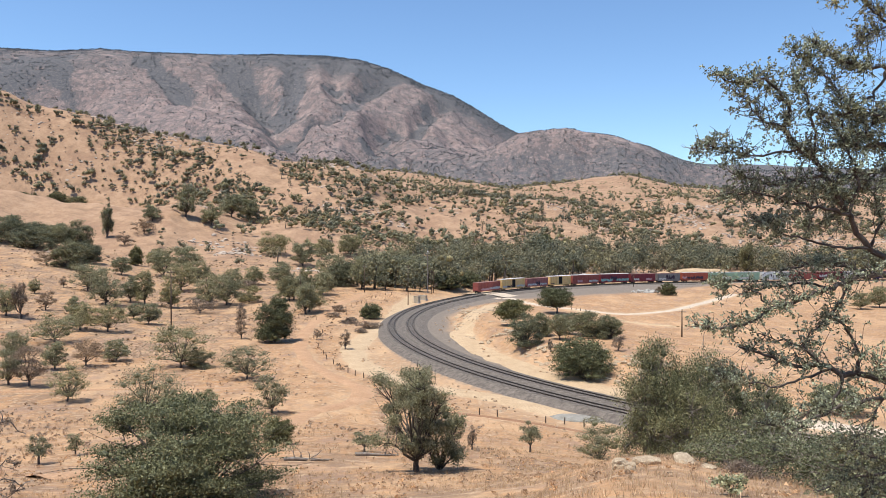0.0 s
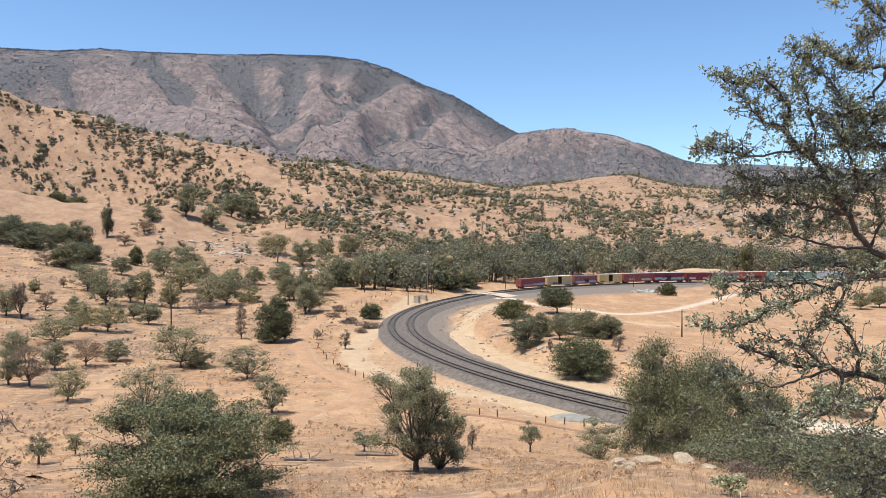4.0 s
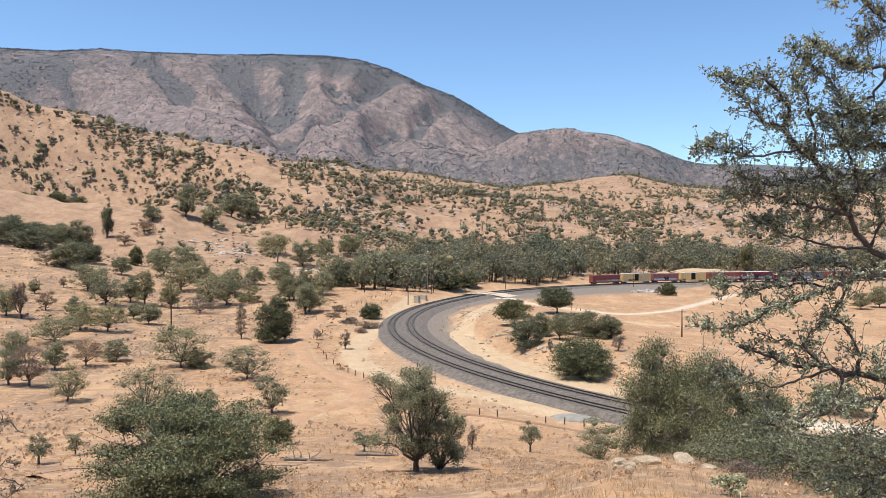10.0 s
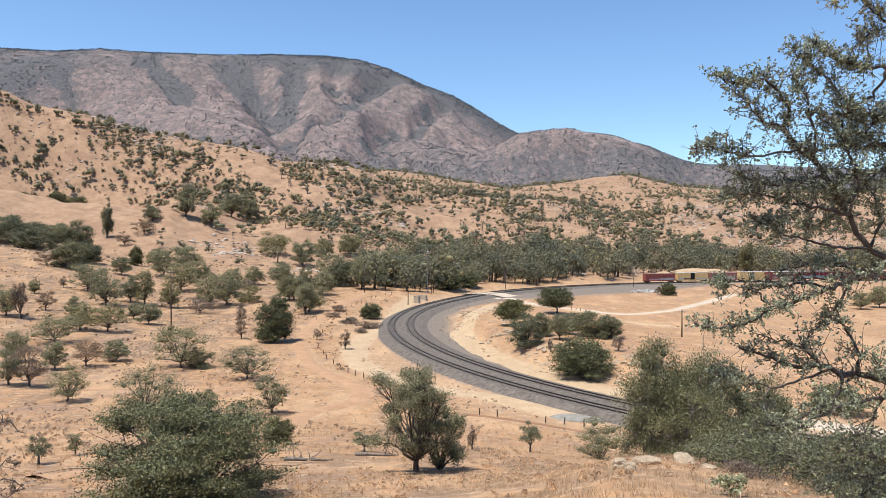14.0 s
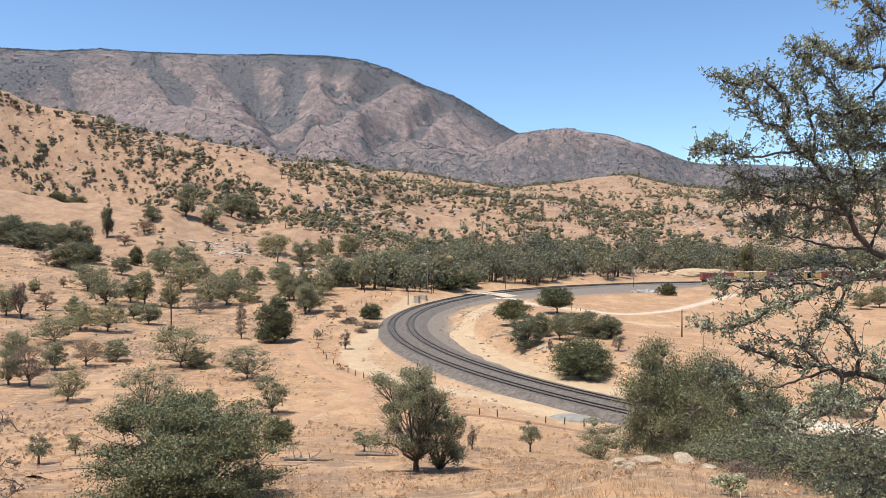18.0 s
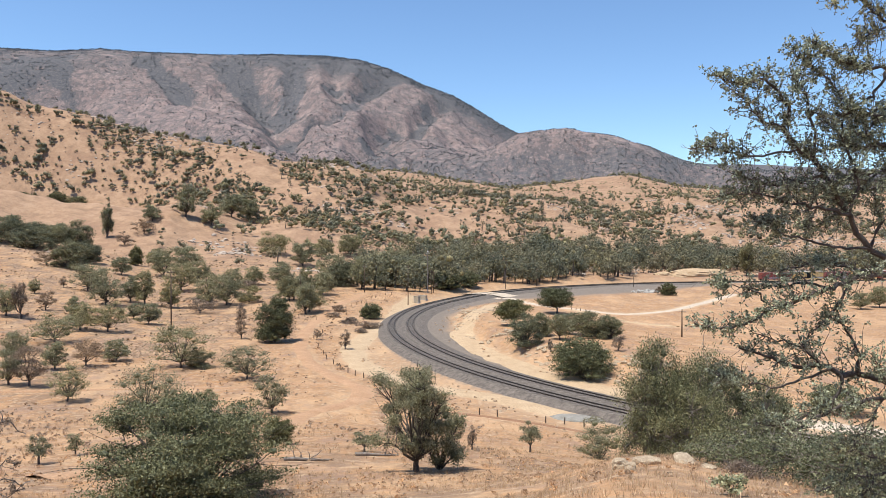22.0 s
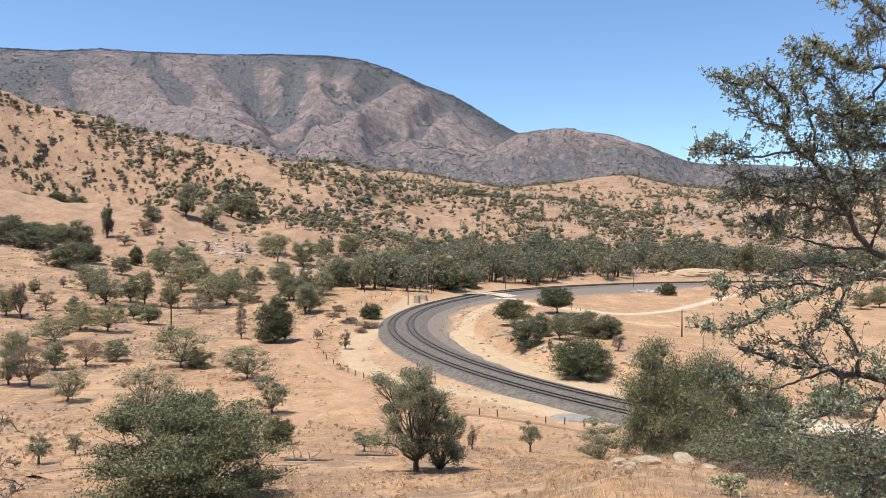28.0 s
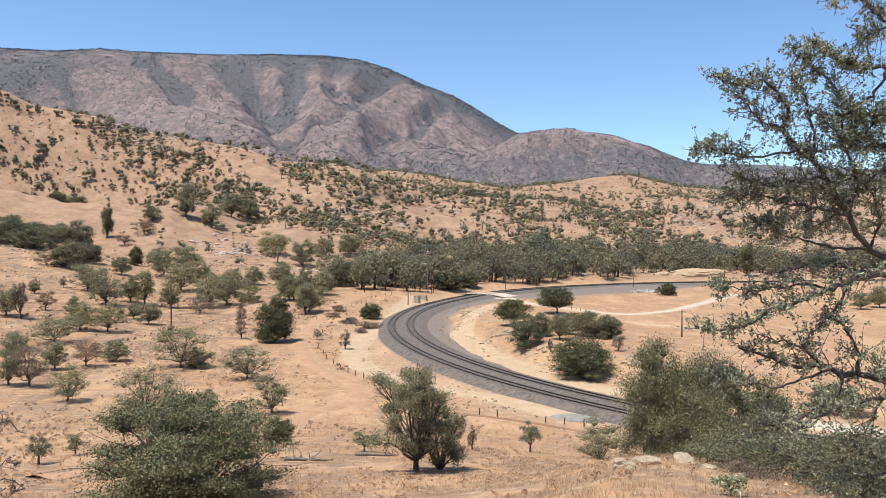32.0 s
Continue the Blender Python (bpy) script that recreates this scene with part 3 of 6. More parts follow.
def build_ground():
    seen = np.arange(-34.0, 36.0, 0.175)
    rest = np.arange(36.0, 326.0, 3.0)
    az = np.radians(np.concatenate([seen, rest]))
    rr = np.concatenate([np.exp(np.arange(math.log(1.5), math.log(14), 0.08)), np.exp(np.arange(math.log(14), math.log(1500), 0.019)),
                         np.exp(np.arange(math.log(1500), math.log(3950), 0.0062)), np.exp(np.arange(math.log(3950), math.log(4900), 0.03))])
    A, Rr = np.meshgrid(az, rr)
    x, y = Rr * np.sin(A), Rr * np.cos(A)
    z = height(x.ravel(), y.ravel()).reshape(x.shape)
    na, nr = len(az), len(rr)
    V = np.stack([x, y, z], -1).reshape(-1, 3)
    V = np.concatenate([V, [[0, 0, 24.3]]])
    i, j = np.meshgrid(np.arange(nr - 1), np.arange(na), indexing="ij")
    k = (j + 1) % na
    Q = np.stack([i * na + j, i * na + k, (i + 1) * na + k, (i + 1) * na + j], -1).reshape(-1, 4)
    tri = np.stack([np.full(na, nr * na), np.arange(na), (np.arange(na) + 1) % na], -1)
    me = bpy.data.meshes.new("ground")
    me.vertices.add(len(V))
    me.vertices.foreach_set("co", V.astype(np.float32).ravel())
    me.loops.add(Q.size + tri.size)
    me.loops.foreach_set("vertex_index", np.concatenate([Q.ravel(), tri[:, ::-1].ravel()]).astype(np.int32))
    me.polygons.add(len(Q) + len(tri))
    me.polygons.foreach_set("loop_start", np.concatenate([np.arange(len(Q)) * 4, Q.size + np.arange(len(tri)) * 3]).astype(np.int32))
    me.polygons.foreach_set("use_smooth", np.full(len(Q) + len(tri), True))
    me.update(calc_edges=True)
    X, Y, Z = V[:, 0], V[:, 1], V[:, 2]
    r = np.hypot(X, Y)
    ins = track_distance(X, Y)
    near = (r < 640) & (X > -70)
    rag = 3.0 * (fnoise(X / 9, Y / 9, 21) - 0.5)
    sand = near * sstep(-17 + rag, -10 + rag, ins) * (1 - sstep(16 + rag, 24 + rag, ins))
    apron = sstep(285, 335, Y) * (1 - sstep(90, 150, X))
    wide = 11.5 + 5 * sstep(140, 190, Y) + 40 * apron + 10 * sstep(310, 380, Y)
    gravel = near * sstep(-4.6 + 0.2 * rag, -4.0 + 0.2 * rag, ins) * (1 - sstep(wide - 2 - 10 * apron + (1.2 + 4 * apron) * rag, wide + 3 + 8 * apron + (1.2 + 4 * apron) * rag, ins))
    trod = np.zeros_like(X)
    for (pts, width), worn in zip(WAYS, (0.85, 0.85, 0.25, 0.85, 0.85, 0.2, 0.2, 0.5)):
        trod = np.maximum(trod, worn * (1 - sstep(width * 0.35, width * 0.5 + 1.6, to_line(X, Y, pts) + 0.5 * rag)))
    weeds = np.clip(0.3 + sstep(80, 45, r) * 0.5 + (1 - sstep(420, 560, r)) * (1 - sstep(-70, -25, X)) * 0.65, 0, 1)
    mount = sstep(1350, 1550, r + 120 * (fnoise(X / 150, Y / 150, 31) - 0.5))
    wooded = wooded_at(X, Y, Z)
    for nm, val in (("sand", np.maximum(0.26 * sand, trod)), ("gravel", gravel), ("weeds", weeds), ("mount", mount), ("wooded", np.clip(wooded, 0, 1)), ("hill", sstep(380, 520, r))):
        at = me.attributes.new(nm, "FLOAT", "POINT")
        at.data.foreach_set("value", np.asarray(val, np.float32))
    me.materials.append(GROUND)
    ob = new("ground", me)
    return tagged(ob, "dry straw-coloured grassland rising to grey brushy mountains", "ground", kind="structure")


build_ground()


def sweep(name, profile, s0, s1, step, material, label, category, kind="structure", parent=None, closed=False):
    """A band along the railway. profile: offsets to the inside from the outer track, heights over the formation."""
    ss = np.arange(s0, s1 + step, step)
    V = []
    for s in ss:
        for off, z in profile:
            x, y, _ = track_point(float(s), off)
            V.append((x, y, float(track_height(x, y)) + z))
    n, m = len(ss), len(profile)
    i, j = np.meshgrid(np.arange(n - 1), np.arange(m if closed else m - 1), indexing="ij")
    k = (j + 1) % m
    Q = np.stack([i * m + j, i * m + k, (i + 1) * m + k, (i + 1) * m + j], -1).reshape(-1, 4)
    me = mesh_np(name, np.array(V), Q)
    me.materials.append(material)
    ob = new(name, me)
    ob.parent = parent
    return tagged(ob, label, category, kind=kind)


S_END = 680.0
sweep("ballast_bed", [(-4.1, -0.92), (-3.0, -0.42), (-2.1, -0.06), (2.2, -0.06), (2.8, -0.2), (3.1, -0.06), (7.6, -0.06), (9.6, -0.6), (10.6, -0.92)],
      -30, S_END, 2.0, BALLAST, "grey crushed-rock ballast bed under two tracks", "ballast")


def railway(off, label):
    ob = thing("railway_track", Matrix(), label, "railway track", "tracks", "structure")
    for side in (-0.755, 0.755):
        o = off + side
        sweep("rail", [(o - 0.07, -0.02), (o - 0.035, 0.03), (o - 0.035, 0.14), (o - 0.04, 0.18), (o + 0.04, 0.18), (o + 0.035, 0.14), (o + 0.035, 0.03), (o + 0.07, -0.02)],
              -30, S_END, 2.0, STEEL, "", "", "", ob, True)
    V, Fq = [], []
    cube = np.array([(-1, -1, 0), (1, -1, 0), (1, 1, 0), (-1, 1, 0), (-1, -1, 1), (1, -1, 1), (1, 1, 1), (-1, 1, 1)], float)
    quads = np.array([(0, 3, 2, 1), (4, 5, 6, 7), (0, 1, 5, 4), (1, 2, 6, 5), (2, 3, 7, 6), (3, 0, 4, 7)])
    rng = np.random.default_rng(5)
    for k, s in enumerate(np.arange(-28, S_END - 2, 0.62)):
        x, y, h = track_point(float(s), off)
        t, w = np.array((math.cos(h), math.sin(h), 0)), np.array((-math.sin(h), math.cos(h), 0))
        c = np.array((x, y, float(track_height(x, y)) - 0.12 + rng.normal() * 0.008))
        V.append(c + cube[:, :1] * t * 0.115 + cube[:, 1:2] * w * 1.3 + cube[:, 2:] * np.array((0, 0, 0.105)))
        Fq.append(quads + 8 * k)
    part_np("sleepers", np.concatenate(V), np.concatenate(Fq), TIE, ob, "dark creosoted timber sleepers")["kind"] = "stuff"
    return ob


railway(0.0, "outer curved railway track with dark steel rails on timber sleepers")
railway(TRACK_GAP, "inner curved railway track with dark steel rails on timber sleepers")


def road(name, pts, width, material, label, lift=0.22, rag=0.25):
    """A dirt road draped over the ground along smooth bends through pts."""
    p = np.array(pts, float)
    q = []
    for k in range(len(p) - 1):
        a, b, c, d = p[max(k - 1, 0)], p[k], p[k + 1], p[min(k + 2, len(p) - 1)]
        for t in np.linspace(0, 1, max(3, int(np.linalg.norm(c - b) / 1.5)), endpoint=False):
            q.append(0.5 * (2 * b + (c - a) * t + (2 * a - 5 * b + 4 * c - d) * t ** 2 + (3 * b - a - 3 * c + d) * t ** 3))
    q = np.array(q + [p[-1]])
    t = np.gradient(q, axis=0)
    t /= np.linalg.norm(t, axis=1, keepdims=True)
    w = np.stack([-t[:, 1], t[:, 0]], -1)
    k = np.arange(len(q))
    left = width / 2 * (1 + rag * 2 * (vnoise(k / 3.0, k * 0, 3) - 0.5))
    right = width / 2 * (1 + rag * 2 * (vnoise(k / 3.0, k * 0, 9) - 0.5))
    rows = []
    for f in np.linspace(-1, 1, 9):
        side = np.where(f < 0, left, right)
        rows.append(q + w * (f * side)[:, None])
    G = np.stack(rows, 1)
    z = height(G[..., 0].ravel(), G[..., 1].ravel()).reshape(G.shape[:2])
    f = np.linspace(-1, 1, 9)
    z = z + lift * (1 - np.abs(f) ** 3)[None] - 0.03 - 0.04 * (np.abs(np.abs(f) - 0.5) < 0.2)[None]
    V = np.concatenate([G, z[..., None]], -1).reshape(-1, 3)
    n, m = G.shape[:2]
    i, j = np.meshgrid(np.arange(n - 1), np.arange(m - 1), indexing="ij")
    Q = np.stack([i * m + j, i * m + j + 1, (i + 1) * m + j + 1, (i + 1) * m + j], -1).reshape(-1, 4)
    me = mesh_np(name, V, Q[:, ::-1], True)
    me.materials.append(material)
    return tagged(new(name, me), label, "dirt road", kind="structure")

road("dirt_road", WAYS[0][0], 5.6, SAND, "pale sandy service road beside the outer track")
road("dirt_road", WAYS[1][0], 6.0, SAND, "pale sandy service road inside the bend")
road("dirt_road", WAYS[2][0], 3.4, DIRT, "rutted tan dirt road winding up the slope")
road("dirt_road", WAYS[3][0], 3.4, PALE, "pale gravel road crossing the field inside the bend")
road("dirt_road", WAYS[4][0], 6, PALE, "wide pale gravel turnout in the hollow")
road("dirt_road", WAYS[5][0], 1.44, EARTH, "narrow red-brown earth strip along the fence")
road("dirt_road", WAYS[6][0], 1.28, DIRT, "faint wheel track across the dry slope")
road("dirt_road", WAYS[7][0], 2.4, SAND, "faint pale dirt track across the dry field")

# ---- the train ----
SPEED, TAIL_0 = 8.77, 327.0  # metres a second; place of the train's end at 0 s


def paint(name, dark, light, dirt):
    n = Nodes(name)
    c = n.ramp(n.noise(0.8, 5, 0.65), (0.3, dark), (0.7, light))
    streak = n.ramp(n.noise(3.0, 5, 0.7, (1.0, 1.0, 0.12)), (0.48, 0.0), (0.72, 0.6))
    c = n.mix(streak, c, dirt)
    n.bump(n.noise(6.0, 3), 0.3, 0.01)
    return n.finish(c, 0.6, 0, 0.3)


RED = paint("faded_red_paint", (0.29, 0.075, 0.058), (0.42, 0.125, 0.095), (0.16, 0.07, 0.06))
MAROON = paint("maroon_paint", (0.17, 0.028, 0.04), (0.27, 0.05, 0.06), (0.12, 0.05, 0.05))
PINKRED = paint("chalky_red_paint", (0.28, 0.10, 0.095), (0.40, 0.17, 0.155), (0.25, 0.15, 0.13))
ORANGE_RED = paint("orange_red_paint", (0.34, 0.07, 0.045), (0.46, 0.12, 0.075), (0.22, 0.08, 0.06))
YELLOW = paint("yellow_paint", (0.74, 0.47, 0.18), (0.86, 0.61, 0.28), (0.38, 0.25, 0.13))
GREY = paint("grey_paint", (0.17, 0.155, 0.15), (0.27, 0.25, 0.24), (0.13, 0.11, 0.10))
GREEN = paint("pale_green_paint", (0.24, 0.36, 0.25), (0.34, 0.47, 0.34), (0.27, 0.31, 0.23))
WHITE = paint("white_paint", (0.62, 0.60, 0.57), (0.78, 0.76, 0.73), (0.45, 0.40, 0.34))
PURPLE = paint("dark_purple_paint", (0.06, 0.035, 0.075), (0.12, 0.07, 0.13), (0.08, 0.06, 0.07))
ROOF_PALE = paint("pale_galvanised_roof", (0.66, 0.63, 0.58), (0.82, 0.79, 0.74), (0.5, 0.44, 0.38))
ROOF_RUST = paint("dusty_rust_roof", (0.26, 0.13, 0.10), (0.38, 0.21, 0.17), (0.32, 0.22, 0.17))
IRON = plain("black_undercarriage", (0.018, 0.016, 0.015), (0.05, 0.044, 0.04), 3, 0.7)
TAG_WHITE = plain("spray_paint_white", (0.50, 0.48, 0.46), (0.70, 0.68, 0.66), 2, 0.6)
TAG_TEAL = plain("spray_paint_teal", (0.22, 0.40, 0.36), (0.42, 0.58, 0.52), 2, 0.6)
TAG_DARK = plain("spray_paint_black", (0.03, 0.02, 0.035), (0.09, 0.06, 0.09), 2, 0.6)
TAG_PINK = plain("spray_paint_pink", (0.50, 0.28, 0.30), (0.62, 0.40, 0.40), 2, 0.6)
DOORWAY_SHADE = plain("doorway_shade", (0.012, 0.011, 0.011), (0.03, 0.027, 0.025), 2, 0.9)


def swirl_tag(x0, x1, z0, z1, y, seed, parent, material, name="graffiti"):
    """A sprayed tag: a patch of fat rounded strokes lying on the car's side."""
    rng = np.random.default_rng(seed)
    bm = bmesh.new()
    n = max(3, int((x1 - x0) / 0.55))
    for k in range(n):
        cx = x0 + (k + 0.5) * (x1 - x0) / n
        hw = (x1 - x0) / n * rng.uniform(0.5, 0.85)
        lo, hi = z0 + rng.uniform(0, 0.22) * (z1 - z0), z1 - rng.uniform(0, 0.25) * (z1 - z0)
        lean = rng.uniform(-0.35, 0.35)
        pts = []
        for a in np.linspace(0, 2 * math.pi, 10, endpoint=False):
            px = cx + hw * math.cos(a) * (1 + 0.3 * math.sin(3 * a + k))
            pz = (lo + hi) / 2 + (hi - lo) / 2 * math.sin(a)
            pts.append(bm.verts.new((px + lean * (pz - z0), y - 0.003 * (k % 2), pz)))
        bm.faces.new(pts)
    return part(name, bm, material, parent)


def truck(parent, x):
    bm = bmesh.new()
    for side in (-0.95, 0.95):
        box(bm, x - 1.35, x + 1.35, side - 0.07, side + 0.07, 0.42, 0.72, 0.05)
        box(bm, x - 0.3, x + 0.3, side - 0.09, side + 0.09, 0.25, 0.85, 0.04)
    box(bm, x - 0.2, x + 0.2, -1.0, 1.0, 0.5, 0.85)
    tr = part("bogie", bm, IRON, parent)
    for dx in (-0.88, 0.88):
        bm = bmesh.new()
        for side in (-0.74, 0.74):
            rod(bm, (x + dx, side - 0.07, 0.46), (x + dx, side + 0.07, 0.46), 0.46, sides=16)
        rod(bm, (x + dx, -0.8, 0.46), (x + dx, 0.8, 0.46), 0.08)
        part("wheelset", bm, IRON, tr)


def boxcar(length, tall, body_mat, roof_mat, label, ribs=14, door="single", tags=(), open_door=False, low=1.05):
    """A boxcar along x, its sides at y = -1.5 and 1.5, its wheels on z = 0."""
    car = thing("boxcar", Matrix(), label, "railway car", "train cars")
    h = (length - 1.5) / 2
    bm = bmesh.new()
    box(bm, -h, h, -1.46, 1.46, low, tall - 0.22, 0.04)
    body = part("body", bm, body_mat, car)
    bm = bmesh.new()
    box(bm, -h - 0.1, h + 0.1, -1.5, 1.5, tall - 0.22, tall - 0.08, 0.03)
    box(bm, -h - 0.1, h + 0.1, -0.8, 0.8, tall - 0.08, tall, 0.03)
    for k in range(9):
        x = -h + (k + 0.5) * 2 * h / 9
        box(bm, x - 0.05, x + 0.05, -1.45, 1.45, tall - 0.1, tall - 0.03)
    part("roof", bm, roof_mat, car)
    for k in range(ribs):
        x = -h + 0.15 + k * (2 * h - 0.3) / (ribs - 1)
        if abs(x) < 1.7:
            continue
        for side in (-1, 1):
            bm = bmesh.new()
            box(bm, x - 0.06, x + 0.06, side * 1.46, side * 1.54, low + 0.1, tall - 0.3, 0.015)
            part("side_rib", bm, body_mat, body)
    for side in (-1, 1):
        bm = bmesh.new()
        if open_door:
            # the wall stays closed; a near-black slab paints the shade inside the doorway
            box(bm, -1.5, 1.5, side * 1.44, side * 1.475, low + 0.15, tall - 0.4)
            part("door_opening", bm, DOORWAY_SHADE, body, "dark panel painted as the shade in an open doorway")
            for k, (a, b) in enumerate(((-2.9, -1.4), (1.2, 2.9))):
                bm = bmesh.new()
                box(bm, a, b, side * 1.56, side * 1.63, low + 0.1, tall - 0.35, 0.02)
                for zz in (low + 0.9, low + 1.8, low + 2.6):
                    box(bm, a, b, side * 1.62, side * 1.66, zz, zz + 0.12)
                part("door", bm, body_mat, body)
        else:
            span = ((-1.55, 1.55),) if door == "single" else ((-1.6, -0.02), (0.02, 1.6))
            for a, b in span:
                bm = bmesh.new()
                box(bm, a, b, side * 1.5, side * 1.58, low + 0.1, tall - 0.35, 0.02)
                for zz in np.linspace(low + 0.5, tall - 0.8, 4):
                    box(bm, a + 0.08, b - 0.08, side * 1.57, side * 1.61, zz, zz + 0.1)
                part("door", bm, body_mat, body)
        bm = bmesh.new()
        box(bm, -h, h, side * 1.42, side * 1.5, low - 0.35, low + 0.02, 0.02)
        part("side_sill", bm, body_mat, car)
        for e in (-1, 1):
            bm = bmesh.new()
            x = e * (h - 0.35)
            for dx in (-0.22, 0.22):
                rod(bm, (x + dx, side * 1.58, low - 0.35), (x + dx, side * 1.58, tall - 0.4), 0.02, sides=5)
            for zz in np.arange(low - 0.2, tall - 0.5, 0.38):
                rod(bm, (x - 0.22, side * 1.58, zz), (x + 0.22, side * 1.58, zz), 0.018, sides=5)
            part("ladder", bm, body_mat, car)
    for e in (-1, 1):
        bm = bmesh.new()
        for zz in np.linspace(low + 0.3, tall - 0.5, 6):
            box(bm, e * h, e * (h + 0.07), -1.35, 1.35, zz, zz + 0.22, 0.02)
        part("corrugated_end", bm, body_mat, car)
        bm = bmesh.new()
        box(bm, e * h, e * (h + 0.75), -0.14, 0.14, 0.72, 1.0, 0.04)
        part("coupler", bm, IRON, car)
    bm = bmesh.new()
    box(bm, -h, h, -0.35, 0.35, 0.75, low)
    box(bm, -1.2, 0.4, -1.0, 1.0, 0.55, 0.95, 0.05)
    rod(bm, (1.0, -0.6, 0.75), (2.4, -0.6, 0.75), 0.22)
    part("underframe", bm, IRON, car)
    for e in (-1, 1):
        truck(car, e * (h - 1.9))
    for k, (a, b, z0, z1, m) in enumerate(tags):
        swirl_tag(-h + a * 2 * h, -h + b * 2 * h, low + z0 * (tall - low), low + min(0.92, 1.25 * z1) * (tall - low), -1.67, k + int(length * 7), body, m)
    return car


# from the train's end forwards: length, height, paint, roof, label, tags
TRAIN = [
    boxcar(20.0, 4.75, RED, ROOF_RUST, "faded red ribbed boxcar with spray-painted letters low on its side", 16, "double", ((0.12, 0.55, 0.0, 0.26, TAG_PINK), (0.5, 0.95, 0.0, 0.3, TAG_WHITE))),
    boxcar(19.7, 5.2, YELLOW, ROOF_PALE, "yellow boxcar with an open door and sprayed tags", 16, "double", ((0.03, 0.2, 0.0, 0.26, TAG_WHITE), (0.2, 0.42, 0.0, 0.24, TAG_DARK), (0.62, 0.95, 0.0, 0.24, TAG_WHITE)), True),
    boxcar(17.4, 4.75, PINKRED, ROOF_RUST, "chalky red boxcar with dark and pale sprayed tags", 14, "single", ((0.05, 0.45, 0.02, 0.3, TAG_WHITE), (0.45, 0.6, 0.05, 0.5, TAG_DARK), (0.6, 0.92, 0.02, 0.3, TAG_WHITE))),
    boxcar(16.5, 5.2, YELLOW, ROOF_PALE, "yellow boxcar with a dark open doorway", 14, "double", ((0.05, 0.2, 0.02, 0.14, TAG_DARK),), True),
    boxcar(19.7, 5.25, RED, ROOF_PALE, "red high boxcar with a pale roof and white tags", 16, "double", ((0.18, 0.36, 0.04, 0.34, TAG_PINK), (0.6, 0.95, 0.04, 0.3, TAG_WHITE))),
    boxcar(19.9, 5.25, MAROON, ROOF_PALE, "maroon high boxcar with teal graffiti", 16, "double", ((0.02, 0.40, 0.02, 0.36, TAG_TEAL), (0.55, 0.98, 0.02, 0.36, TAG_TEAL), (0.38, 0.58, 0.1, 0.6, TAG_DARK))),
    boxcar(17.1, 4.9, MAROON, ROOF_RUST, "dark red boxcar with two white tags", 14, "single", ((0.12, 0.34, 0.06, 0.34, TAG_WHITE), (0.62, 0.82, 0.06, 0.32, TAG_PINK))),
    boxcar(15.4, 4.9, GREY, ROOF_RUST, "weathered grey boxcar with dark sprayed letters", 12, "single", ((0.05, 0.36, 0.05, 0.32, TAG_WHITE), (0.4, 0.75, 0.1, 0.62, TAG_DARK))),
    boxcar(16.8, 5.2, ORANGE_RED, ROOF_PALE, "orange-red boxcar with a pale roof and dark scrawl", 14, "double", ((0.2, 0.8, 0.08, 0.4, TAG_DARK), (0.02, 0.14, 0.1, 0.4, TAG_PINK))),
    boxcar(15.9, 5.1, GREEN, ROOF_PALE, "pale green boxcar with white graffiti along the bottom", 13, "single", ((0.05, 0.85, 0.04, 0.36, TAG_WHITE),)),
    boxcar(15.0, 5.1, GREEN, ROOF_PALE, "pale green boxcar with a worn side", 13, "single", ((0.1, 0.5, 0.04, 0.28, TAG_WHITE),)),
    boxcar(18.0, 5.0, WHITE, ROOF_PALE, "white insulated boxcar with smooth sides", 6, "single", ((0.3, 0.36, 0.3, 0.55, TAG_DARK),)),
    boxcar(17.4, 4.9, RED, ROOF_RUST, "red boxcar with a chalky side", 14, "single", ((0.1, 0.4, 0.05, 0.35, TAG_WHITE),)),
    boxcar(17.0, 4.9, MAROON, ROOF_RUST, "maroon boxcar with pale scrawl", 14, "single", ((0.0, 0.3, 0.1, 0.5, TAG_WHITE),)),
    boxcar(18.0, 5.0, WHITE, ROOF_PALE, "white insulated boxcar with a dusty skirt", 6, "single", ()),
    boxcar(19.0, 5.0, PURPLE, ROOF_RUST, "dark purple-grey boxcar with pale scrawl", 14, "single", ((0.02, 0.2, 0.2, 0.6, TAG_WHITE),)),
]


def car_pose(s):
    x, y, h = track_point(s)
    return Matrix.Translation((x, y, float(track_height(x, y)) + 0.18)) @ Matrix.Rotation(h, 4, "Z")

